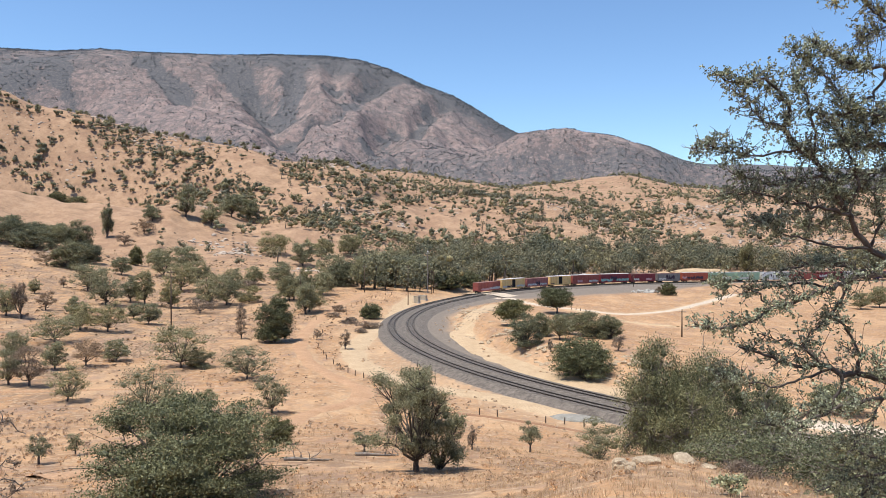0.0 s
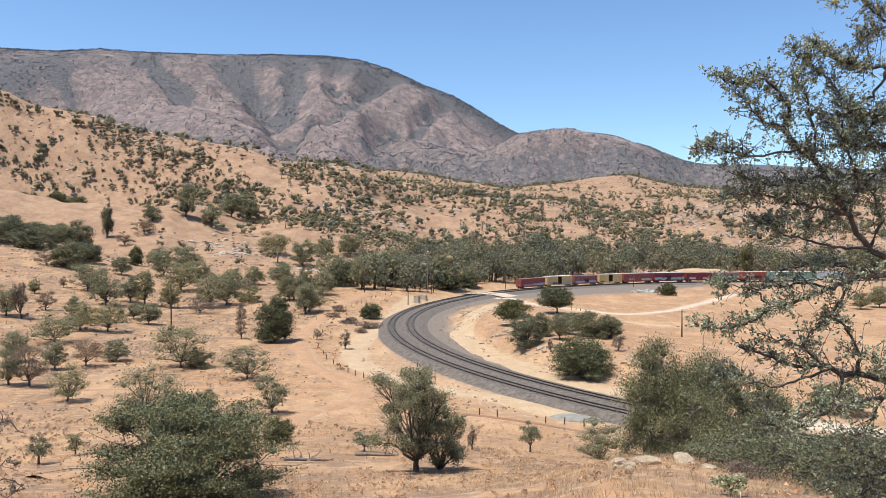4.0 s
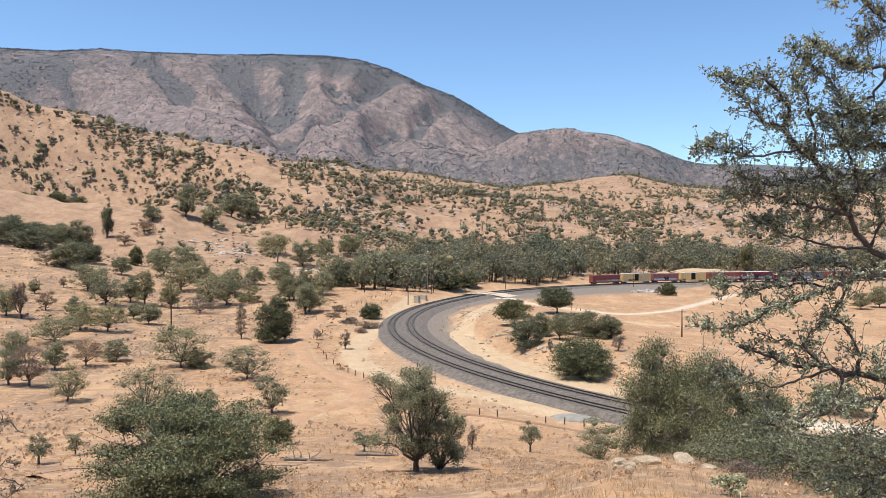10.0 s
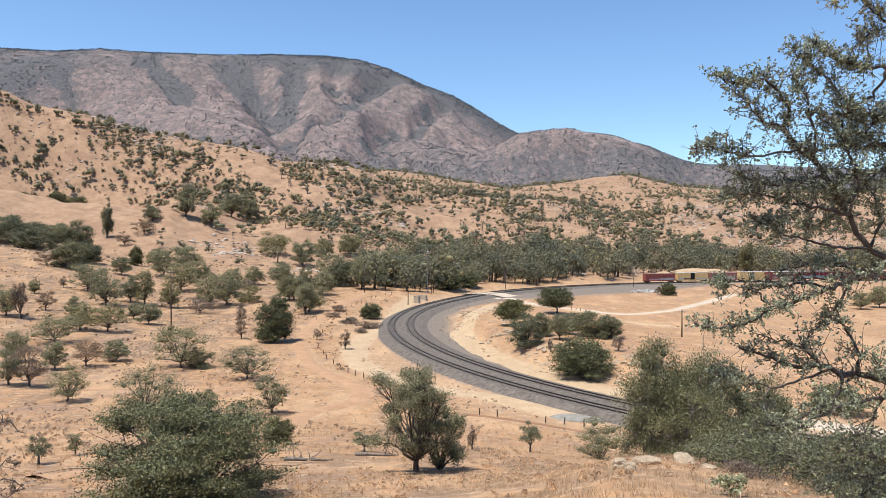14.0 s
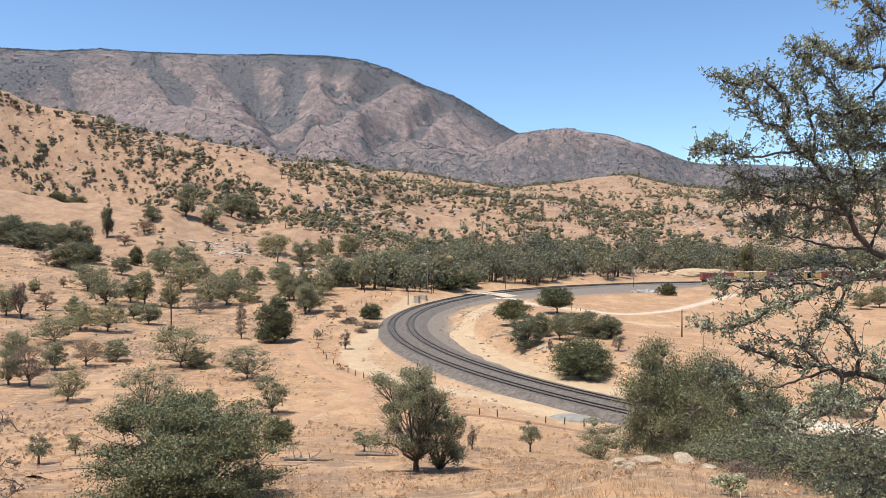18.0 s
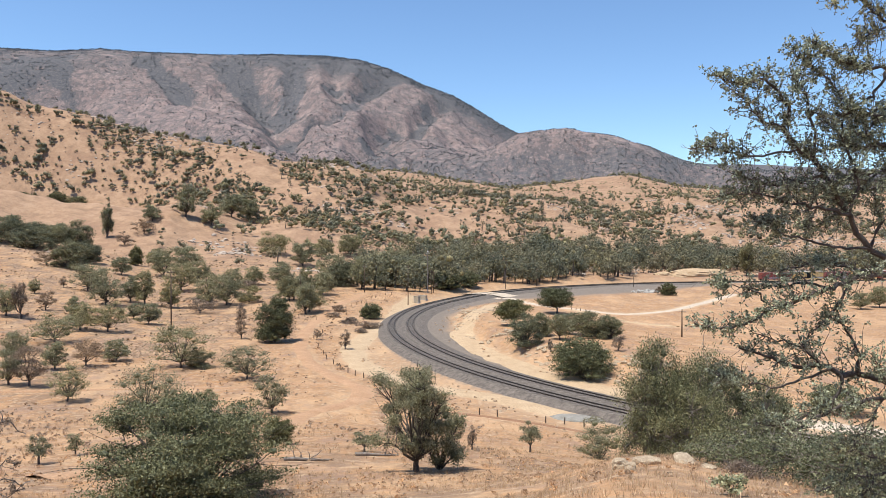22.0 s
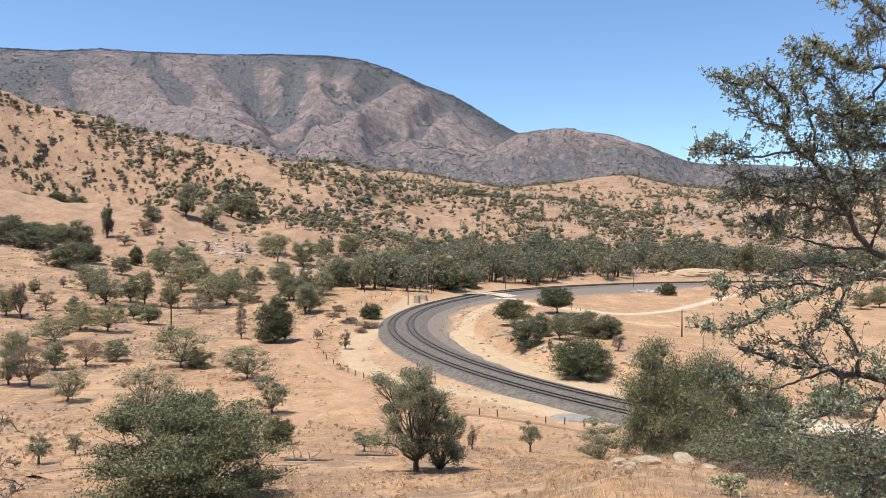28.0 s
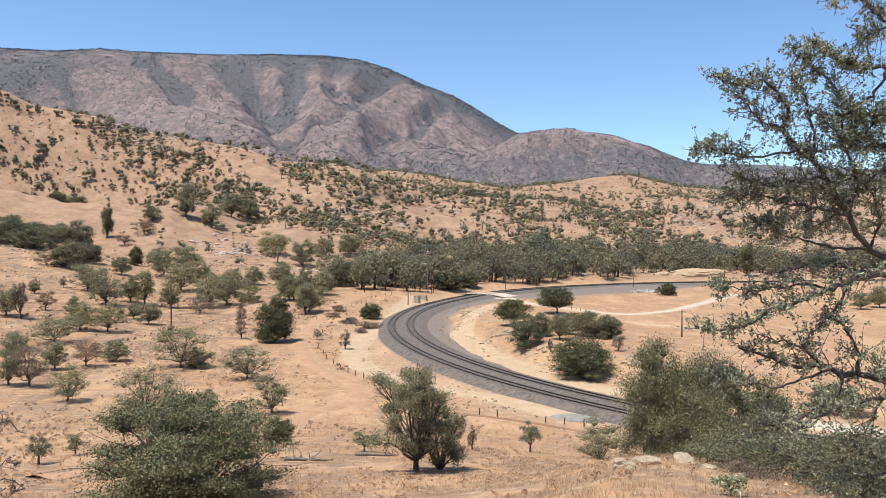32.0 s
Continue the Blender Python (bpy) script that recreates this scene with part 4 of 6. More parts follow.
# ---- trees of the valley, one by one ----
KINDS = {
    "o": ("oak_tree", "grey-green blue oak with an uneven crown in dry grass", "tree", LEAF_OAK, dict(clear=0.13, blobs=26, low=0.82, fat=1.25, twigs=1, sides=4, tuft=10, core=0.30)),
    "d": ("live_oak", "dense dark green live oak with a low crown", "tree", LEAF_LIVE, dict(clear=0.04, blobs=90, gap=0.25, fat=1.55, twigs=0, low=0.9, sides=4)),
    "g": ("oak_tree", "dense grey-olive oak in a thicket", "tree", LEAF_GREY, dict(clear=0.0, blobs=56, gap=0.3, fat=1.4, twigs=1, low=0.92, sides=4)),
    "u": ("live_oak", "dark green live oak with a round crown on a bare trunk", "tree", LEAF_LIVE, dict(clear=0.22, blobs=48, gap=0.3, fat=1.4, twigs=1, low=0.8, sides=5)),
    "m": ("brush_clump", "low mounded brown brush beside the dirt road", "brush", LEAF_DRY, dict(clear=0.0, blobs=16, low=0.95, fat=1.3, twigs=3)),
    "s": ("sapling", "slender young oak with a thin open crown", "tree", LEAF_OAK, dict(clear=0.22, blobs=10, dense=False)),
    "b": ("bush", "low rounded grey-green bush", "bush", LEAF_OAK, dict(clear=0.0, blobs=16, low=0.95, fat=1.15)),
    "y": ("dry_shrub", "dry leafless-looking shrub with thin grey twigs", "shrub", LEAF_DRY, dict(clear=0.15, blobs=12, twigs=6, dense=False)),
    "p": ("pine_tree", "tall thin grey pine with sparse branches", "tree", LEAF_GREY, dict(clear=0.12, blobs=34, gap=0.3, fat=1.1, loose=0.5, core=0.12, low=0.9)),
}


def grow(kind, x, y, h, w, n_leaf, leaf, seed):
    name, label, category, leaf_mat, shape = KINDS[kind]
    size = "tall " if h > 9 else "small " if h < 4 else ""
    n = int(min(max(2.2 * n_leaf, 2.8 * w * h / (0.68 * leaf) ** 2), max(2.2 * n_leaf, 8500)))
    if kind in "og":
        leaf = max(leaf, math.sqrt(2.5 * w * h / n) / 0.68)
    return tree(name, seed * 13 + 5, h, w, n, leaf * 0.68, size + label, leaf_mat, category,
                pose(x, y, gz(x, y), 0, 0, seed * 77 % 360), **shape)


grow('o', -51.9, 105.8, 5.3, 5.3, 2300, 0.19, 1)
grow('s', -26.4, 49.9, 2.3, 1.3, 1657, 0.09, 2)
grow('s', -26.1, 54.2, 1.6, 1.1, 831, 0.10, 3)
grow('o', -35.6, 91.9, 7.1, 8.0, 2300, 0.16, 4)
grow('s', -31.5, 101.3, 3.0, 3.0, 1188, 0.18, 5)
grow('o', -22.9, 102.2, 5.4, 5.0, 2300, 0.18, 6)
grow('d', -14.0, 65.2, 2.5, 2.6, 4576, 0.14, 7)
grow('o', -49.6, 144.6, 8.5, 10.6, 2300, 0.26, 8)
grow('b', -46.2, 145.2, 3.6, 5.3, 2295, 0.26, 9)
grow('o', -34.2, 133.7, 6.1, 8.7, 2300, 0.24, 10)
grow('d', -41.3, 187.6, 11.1, 9.4, 8000, 0.40, 11)
grow('o', -85.1, 167.8, 6.8, 10.1, 2300, 0.30, 12)
grow('o', -88.7, 187.1, 6.6, 6.6, 2300, 0.33, 13)
grow('o', -82.3, 188.0, 7.6, 9.0, 2300, 0.33, 14)
grow('o', -63.4, 148.6, 4.4, 4.9, 2300, 0.26, 15)
grow('y', -65.1, 139.5, 5.1, 6.2, 2227, 0.22, 16)
grow('o', -68.1, 134.1, 4.9, 4.4, 2300, 0.24, 17)
grow('y', -63.1, 116.7, 6.4, 5.6, 2300, 0.18, 18)
grow('o', -66.4, 116.8, 5.6, 4.3, 2300, 0.21, 19)
grow('o', -113.9, 199.9, 8.8, 7.4, 2300, 0.36, 20)
grow('y', -109.0, 197.6, 10.2, 4.4, 1559, 0.31, 21)
grow('y', -111.7, 215.5, 6.3, 4.8, 891, 0.33, 22)
grow('o', -122.0, 263.3, 9.7, 14.5, 2300, 0.47, 23)
grow('o', -105.6, 239.5, 11.5, 9.7, 2300, 0.43, 24)
grow('o', -103.4, 253.5, 8.4, 7.5, 2300, 0.45, 25)
grow('o', -132.9, 317.1, 8.2, 8.2, 1653, 0.56, 26)
grow('d', -145.1, 362.2, 9.3, 6.4, 1344, 0.77, 27)
grow('o', -98.0, 251.6, 11.1, 6.5, 2300, 0.45, 28)
grow('o', -80.2, 208.8, 6.1, 6.5, 2268, 0.37, 29)
grow('o', -87.9, 217.5, 4.8, 4.0, 1012, 0.39, 30)
grow('o', -90.5, 254.0, 8.4, 6.5, 2126, 0.45, 31)
grow('o', -101.6, 297.3, 11, 13.6, 2300, 0.53, 32)
grow('y', -77.6, 244.6, 5.4, 9.4, 1158, 0.38, 33)
grow('o', -78.8, 259.7, 12.5, 11.5, 2300, 0.46, 34)
grow('o', -75.8, 268.1, 11.5, 9.9, 2300, 0.48, 35)
grow('o', -120.7, 361.0, 12, 13.3, 2300, 0.64, 36)
grow('o', -122.9, 337.8, 13, 11.2, 2300, 0.60, 37)
grow('g', -151.8, 310.5, 11.0, 13.7, 4200, 0.55, 38)
grow('g', -159.1, 341.8, 10.6, 13.8, 3696, 0.61, 39)
grow('g', -213.7, 400.8, 13.0, 23.6, 4200, 0.71, 40)
grow('g', -234.0, 415.9, 14.1, 18.4, 4200, 0.74, 41)
grow('o', -210.1, 415.9, 13.5, 15.3, 2300, 0.74, 42)
grow('y', -160.0, 309.5, 6.8, 8.7, 846, 0.48, 43)
grow('p', -210.9, 482.1, 22.0, 7.1, 1674, 0.86, 44)
grow('y', -193.4, 496.6, 11.0, 15.4, 935, 0.77, 45)
grow('y', -193.6, 466.1, 8.6, 11.0, 594, 0.72, 46)
grow('o', -44.9, 257.3, 10, 10.4, 2300, 0.46, 47)
grow('o', -55.7, 286.5, 10.5, 9.5, 2300, 0.51, 48)
grow('y', -58.6, 221.7, 6.5, 3.6, 653, 0.34, 49)
grow('y', -50.4, 191.6, 4.9, 3.1, 571, 0.30, 50)
grow('b', -69.9, 277.6, 6.1, 8.6, 1701, 0.49, 51)
grow('o', -71.3, 335.0, 9.9, 10.4, 2268, 0.60, 52)
grow('g', -45.4, 344.7, 12.2, 12.7, 3840, 0.61, 54)
grow('o', -35.5, 335.0, 14.3, 12.3, 2300, 0.60, 55)
grow('g', -24.4, 352.4, 14.3, 13.0, 4200, 0.63, 56)
grow('o', -16.5, 362.2, 14.7, 13.3, 2300, 0.64, 57)
grow('d', -23.4, 246.4, 5.1, 6.9, 1702, 0.53, 58)
grow('y', -22.7, 177.4, 5.0, 2.6, 564, 0.27, 59)
grow('y', -31.7, 192.5, 3.1, 2.6, 294, 0.30, 60)
grow('o', -48.6, 308.5, 9.5, 11.4, 2300, 0.55, 61)
grow('d', 1.5, 348.0, 7.7, 15.4, 2880, 0.74, 62)
grow('d', 12.2, 361.4, 7.5, 10.6, 1792, 0.77, 63)
grow('u', 34.5, 233.0, 8.8, 10.8, 4960, 0.50, 64)
grow('u', 18.3, 200.3, 7.1, 9.2, 4608, 0.43, 65)
grow('g', 18.3, 170.5, 7.5, 7.8, 4200, 0.30, 66)
grow('g', 22.7, 180.1, 5.8, 5.8, 3097, 0.32, 67)
grow('o', 26.4, 173.7, 6.4, 5.1, 2300, 0.31, 68)
grow('g', 33.5, 177.8, 5.9, 9.2, 4200, 0.32, 69)
grow('g', 38.1, 175.0, 5.9, 6.4, 3680, 0.31, 70)
grow('d', 26.0, 143.7, 8.0, 11.8, 8000, 0.31, 71)
grow('o', 30.1, 182.6, 5.1, 5.4, 2052, 0.32, 72)
grow('y', 36.0, 157.0, 3.2, 3.2, 582, 0.24, 73)
grow('d', 93.3, 317.4, 5.4, 6.5, 1030, 0.68, 74)
grow('y', 89.9, 320.5, 3.3, 2.8, 260, 0.50, 75)
grow('s', 8.5, 74.3, 3.1, 2.1, 1580, 0.13, 76)
grow('s', 0.9, 63.5, 2.8, 1.7, 1603, 0.11, 77)
grow('y', 2.7, 70.6, 2.2, 0.8, 498, 0.11, 78)
grow('s', -6.1, 59.4, 1.7, 2.1, 1425, 0.11, 79)
grow('b', 15.6, 76.4, 3.9, 5.0, 3600, 0.15, 80)
grow('o', 144.0, 263.9, 6.2, 6.6, 1468, 0.47, 81)
grow('o', 153.4, 269.2, 7.9, 7.9, 2160, 0.48, 82)
grow('y', 22.8, 162.2, 2.6, 1.0, 260, 0.25, 83)
grow('p', 178.7, 451.1, 20.6, 8.6, 2176, 0.80, 84)
grow('g', -252.9, 445.2, 14.5, 20, 4200, 0.87, 85)
grow('g', -243.8, 454.8, 13.5, 20, 4200, 0.86, 86)
grow('g', -231.6, 456.6, 12.5, 18, 3960, 0.85, 87)
grow('g', -200.8, 423.4, 15.6, 15.6, 4000, 0.75, 88)
grow('d', -367.6, 674.3, 15, 17, 1920, 0.92, 89)
grow('g', -353.0, 675.3, 13, 17, 1792, 1.13, 90)
grow('d', -342.5, 684.0, 14, 18, 1456, 0.96, 91)
grow('g', -327.2, 686.0, 12, 18, 1536, 1.18, 92)
grow('o', -177.6, 531.3, 23.5, 12.5, 2300, 0.94, 93)
grow('o', -158.4, 575.1, 19.1, 16.9, 2300, 1.02, 94)
grow('o', -149.4, 589.8, 17.4, 15.6, 1944, 1.05, 95)
grow('o', -160.7, 533.6, 15.7, 14.1, 1944, 0.95, 96)
grow('o', -194.8, 514.8, 9.9, 11.4, 1053, 0.92, 97)
grow('o', -108.4, 492.4, 15.2, 18.9, 2300, 0.88, 98)
grow('o', -80.0, 436.1, 14.5, 13.5, 2300, 0.78, 99)
grow('o', -57.3, 285.9, 9, 9.5, 2300, 0.51, 100)
grow('o', -50.8, 355.8, 14.4, 15.7, 2300, 0.63, 101)
grow('o', -32.6, 363.0, 16.0, 16.0, 2300, 0.65, 102)
grow('o', -11.5, 372.7, 13.7, 11.5, 2300, 0.66, 103)
grow('o', -45.1, 251.1, 10.7, 7.0, 2300, 0.45, 104)
grow('o', -59.8, 495.6, 14.6, 16.4, 2300, 0.88, 106)
grow('o', -27.4, 443.1, 15.7, 16.3, 2300, 0.79, 107)
grow('o', -74.9, 486.7, 12.2, 14.3, 1836, 0.87, 109)
grow('m', -28.0, 231.8, 2.0, 5.8, 550, 0.41, 110)
grow('m', -21.5, 221.5, 2.1, 6.5, 702, 0.39, 111)
grow('m', -35.2, 259.7, 2.3, 4.6, 388, 0.46, 112)
grow('m', -35.3, 244.6, 1.6, 4.7, 315, 0.43, 113)
grow('m', -22.4, 211.2, 1.4, 3.7, 291, 0.38, 114)
grow('m', -79.8, 315.1, 3.2, 9.3, 756, 0.56, 115)
grow('o', -101.3, 210.3, 5.4, 4.6, 1417, 0.37, 116)
grow('o', -130.4, 244.6, 4.5, 4.0, 742, 0.43, 117)
grow('o', -81.9, 298.9, 9.9, 9.2, 2300, 0.53, 118)
grow('o', -55.7, 309.8, 11.4, 6.8, 2025, 0.55, 119)
grow('o', -81.4, 330.8, 8.3, 8.3, 1560, 0.59, 120)
grow('o', -104.7, 327.6, 9.7, 9.2, 2052, 0.58, 121)
grow('o', -144.2, 384.7, 8.5, 9.6, 1377, 0.68, 122)
grow('d', 75.3, 561.9, 14.1, 11.6, 1523, 1.20, 123)
grow('d', 175.2, 551.9, 11.4, 10.6, 1164, 1.18, 124)
grow('o', -78.6, 140.7, 6.2, 4.7, 2300, 0.25, 125)
grow('y', -130.0, 262.8, 3.9, 2.7, 260, 0.41, 126)

# draws on the hills where trees grow thick, with their half widths
DRAWS = []
DRAWS.append(([(-445, 770), (-417, 783), (-372, 772)], 9))
DRAWS.append(([(-351, 790), (-308, 761), (-261, 732), (-207, 696), (-151, 614), (-114, 592), (-78, 573), (-33, 540)], 24))
DRAWS.append(([(-1015, 2789), (-666, 2354), (-473, 2261), (-106, 779)], 16))
DRAWS.append(([(-141, 725), (-95, 703), (-56, 733)], 20))
DRAWS.append(([(-245, 688), (-218, 698), (-171, 655)], 16))
DRAWS.append(([(-379, 731), (-336, 719), (-291, 713)], 14))
DRAWS.append(([(-419, 726), (-393, 718), (-356, 696)], 18))
DRAWS.append(([(-95, 577), (-57, 534)], 20))
DRAWS.append(([(-51, 742), (9, 786), (80, 932), (129, 814)], 14))
DRAWS.append(([(152, 809), (157, 734), (143, 635)], 24))
DRAWS.append(([(66, 767), (74, 687), (77, 597)], 18))
DRAWS.append(([(200, 787), (191, 679), (185, 603)], 24))
DRAWS.append(([(-80, 659), (-47, 612), (-19, 590), (7, 557)], 22))
DRAWS.append(([(248, 756), (276, 727), (282, 642)], 18))
DRAWS.append(([(161, 1118), (178, 942), (158, 777)], 16))
DRAWS.append(([(7, 593), (41, 581), (91, 572), (203, 591)], 14))
DRAWS.append(([(339, 746), (369, 720), (397, 688)], 18))


# ---- woods and brush on the hills ----
def scatter(az0, az1, r0, r1, gap, seed, keep):
    """Places on the land, about gap metres apart, thinned by keep(x, y)."""
    rng = np.random.default_rng(seed)
    area = radians(az1 - az0) * (r1 * r1 - r0 * r0) / 2
    n = int(area / gap / gap)
    a = np.radians(rng.uniform(az0, az1, n))
    r = np.sqrt(rng.uniform(r0 * r0, r1 * r1, n))
    x, y = r * np.sin(a), r * np.cos(a)
    ok = rng.random(n) < keep(x, y)
    return x[ok], y[ok], rng


# a far bush: a blunt crown of six sides
OCT_V = np.array([(0.9, 0.1, -0.6), (-0.35, 0.85, -0.6), (-0.5, -0.8, -0.6), (0.6, 0.2, 0.75), (-0.5, 0.4, 0.85), (-0.1, -0.65, 0.7)], float)
OCT_F = np.array([(0, 1, 3), (1, 4, 3), (1, 2, 4), (2, 5, 4), (2, 0, 5), (0, 3, 5), (3, 4, 5)])


def wood(name, label, category, places, tall, wide, n_clump, n_leaf, leaf, material, trunks=True, crown=(0.25, 0.70), core=0.24):
    """Many plants too far to count: domed crowns of rough lumps with loose leaves all over them, and trunks."""
    x, y, rng = places
    z = height(x, y)
    n = len(x)
    h = tall[0] + (tall[1] - tall[0]) * rng.random(n) ** 1.7
    w = h * rng.uniform(wide[0], wide[1], n)
    tone = rng.uniform(0.03, 1.0, n)
    ob = thing(name, Matrix(), label, category, kind="stuff")
    a, rho = rng.uniform(0, 2 * np.pi, (n, n_clump)), np.sqrt(rng.random((n, n_clump))) * 0.30
    if n_clump == 1:
        rho = rho * 0
    top = crown[1] * (1 - 4.5 * rho ** 2)
    zc = crown[0] + np.maximum(top - crown[0], 0) * rng.random((n, n_clump)) ** 0.6
    C = np.stack([x[:, None] + rho * np.cos(a) * w[:, None], y[:, None] + rho * np.sin(a) * w[:, None], z[:, None] + zc * h[:, None]], -1)
    span = np.stack([w, w, h], -1)

    def piece(title, V, F, t, smooth=False):
        q = part_np(title, V, F, material, ob, smooth=smooth)
        q["kind"] = "stuff"
        at = q.data.attributes.new("tone", "FLOAT", "POINT")
        at.data.foreach_set("value", np.asarray(tone[t], np.float32))

    if core:
        shape_v, shape_f = (LUMP_V, LUMP_F) if n_leaf else (OCT_V, OCT_F)
        k = len(shape_v)
        wob = rng.uniform(0.7, 1.15, (n, n_clump, k, 1)) * rng.uniform(0.8, 1.12, (n, n_clump, 1, 1))
        size = (span * core * ((0.62 if n_clump < 6 else 0.26) if n_leaf else 1.75))[:, None, None, :]
        V = (C[:, :, None] + shape_v[None, None] * wob * size).reshape(-1, 3)
        V[:, 2] = np.maximum(V[:, 2], np.repeat(z, n_clump * k) - 0.1)
        F = (np.arange(n * n_clump)[:, None, None] * k + shape_f[None]).reshape(-1, 3)
        piece("inner_foliage" if n_leaf else "crowns", V, F, np.repeat(np.arange(n), n_clump * k), False)
    if n_leaf:
        t = np.repeat(np.arange(n), n_leaf)
        m = len(t)
        c = C[t, rng.integers(0, n_clump, m)]
        d = rng.normal(size=(m, 3))
        d[:, 2] = np.where(d[:, 2] < -0.4, -d[:, 2], d[:, 2])
        d /= np.linalg.norm(d, axis=1, keepdims=True)
        r = (0.4 + 0.75 * rng.random((m, 1)) ** 0.8) * (core or 0.23)
        pos = c + d * r * span[t]
        pos[:, 2] = np.maximum(pos[:, 2], z[t] + 0.1)
        V, F = sprigs_np(pos, leaf * (0.5 + 0.5 * h[t] / tall[1]), rng, d, 1.0)
        piece("leaves", V, F, np.repeat(t, 3))
    if trunks:
        lines = []
        for k in range(n):
            b = np.array([x[k], y[k], z[k]])
            lines.append((np.array([b + (0, 0, -0.3), b + (0.05 * h[k], 0, 0.5 * h[k])]), (0.03 * h[k], 0.012 * h[k])))
        tv, tf = tubes(lines, 4)
        part_np("trunks", tv, tf, BARK, ob)["kind"] = "stuff"
    return ob


def patchy(scale, lo, hi, seed, extra=None):
    def keep(x, y):
        k = sstep(lo, hi, fnoise(x / scale, y / scale, seed, 4))
        if extra is not None:
            k = k * extra(x, y)
        return k
    return keep


# the belt of trees along the creek beyond the railway
def belt(x, y):
    d = -track_distance(x, y)
    k = sstep(12, 20, d) * (1 - sstep(115, 185, d - 0.1 * np.abs(x - 60))) * (x > -95) * lerp(0.04, 1.0, sstep(-55, 5, x))
    k = k * np.where((x > 112) & (x < 190) & (y < 468), 0.0, 1.0)
    return k * np.where((np.abs(x - 3) < 14) & (y < 425) & (y > 385), 0.0, 1.0)


def open_land(x, y):
    r, az = np.hypot(x, y), np.degrees(np.arctan2(x, y))
    bench = sstep(420, 470, r) * (1 - sstep(640, 655, r)) * (1 - sstep(-21.5, -19, az))
    return (1 - bench) * (track_distance(x, y) < -30) * np.where(x < -70, sstep(360, 430, np.hypot(x, y)), 1.0) * sstep(330, 440, np.hypot(x, y))


def thickets(x, y, lines, spare, seed):
    """Dense along the named draws, sparse and clustered elsewhere."""
    k = np.zeros_like(x)
    for pts, width in lines:
        d = to_line(x, y, pts) + width * 1.3 * (fnoise(x / 26, y / 26, seed) - 0.5)
        k = np.maximum(k, 1 - sstep(width * 0.6, width * 1.5, d))
    loose = spare * sstep(0.46, 0.6, fnoise(x / 34, y / 34, seed + 3, 3)) * sstep(0.36, 0.55, fnoise(x / 120, y / 120, seed + 5, 2)) + 0.045
    return np.clip(k + loose, 0, 1) * open_land(x, y)


wood("creek_trees", "belt of dense dark trees along the creek behind the railway", "trees",
     scatter(-16, 33, 330, 620, 10.2, 61, patchy(34, 0.30, 0.48, 62, belt)), (8, 22), (0.75, 1.15), 9, 380, 0.92, LEAF_CREEK, True, (0.14, 0.70), 0.27)
wood("creek_oaks", "grey-green oaks among the creek trees", "trees",
     scatter(-16, 33, 330, 620, 9.5, 63, patchy(26, 0.34, 0.5, 64, belt)), (5, 17), (0.8, 1.2), 8, 300, 0.88, LEAF_HILL, True, (0.14, 0.70), 0.27)
wood("creek_brush", "low brown and grey brush between the creek trees", "brush",
     scatter(-16, 33, 330, 620, 7.0, 65, patchy(22, 0.45, 0.6, 66, belt)), (1.2, 4.5), (1.0, 1.7), 3, 50, 0.45, LEAF_DRY, False)
wood("hillside_oaks", "scattered oaks over the tan hillsides", "trees",
     scatter(-33, 33, 340, 960, 11.5, 71, lambda x, y: thickets(x, y, DRAWS, 0.55, 72)), (2.4, 12.5), (0.9, 1.35), 5, 100, 0.78, LEAF_HILL, False)
wood("hillside_live_oaks", "darker live oaks in the folds of the hills", "trees",
     scatter(-33, 33, 380, 960, 12.5, 73, lambda x, y: thickets(x, y, DRAWS, 0.36, 74)), (2.6, 13.0), (0.9, 1.35), 5, 100, 0.78, LEAF_CREEK, False)
wood("ravine_oaks", "thick dark oaks along the draws of the hills", "trees",
     scatter(-33, 4, 380, 960, 8.4, 111, lambda x, y: thickets(x, y, DRAWS[1:5], 0.0, 112) * 0.9), (3.5, 9), (0.9, 1.35), 4, 90, 0.78, LEAF_CREEK, False)
wood("hillside_pines", "thin tall grey pines on the hills", "trees",
     scatter(-12, 33, 450, 900, 20.0, 85, patchy(70, 0.50, 0.62, 86, open_land)), (7, 14), (0.4, 0.55), 6, 90, 0.7, LEAF_HILL, True, (0.2, 0.85), 0.2)
wood("hillside_brush", "low dry brush on the hillsides", "brush",
     scatter(-33, 33, 340, 960, 8.0, 75, lambda x, y: thickets(x, y, DRAWS, 0.5, 76)), (0.8, 3.6), (0.9, 1.7), 2, 18, 0.6, LEAF_DRY, False)
wood("ridge_oaks", "far oaks on the second ridge", "trees",
     scatter(-20, 33, 900, 1500, 10.5, 77, patchy(80, 0.30, 0.50, 78)), (4, 11), (0.9, 1.35), 2, 13, 1.3, LEAF_CREEK, False)
wood("ridge_brush", "dark brush on the second ridge", "brush",
     scatter(-20, 33, 900, 1420, 11.0, 87, patchy(50, 0.40, 0.55, 88)), (2, 4.5), (1.0, 1.6), 1, 8, 0.9, LEAF_CREEK, False)


CREST_AZ, CREST_R = zip(*[(a, r) for a, r, _ in STATIONS[-2]])


def below_crest(x, y):
    """Range as a share of the range of the mountain's crest."""
    return np.hypot(x, y) / np.interp(np.degrees(np.arctan2(x, y)), CREST_AZ, CREST_R)


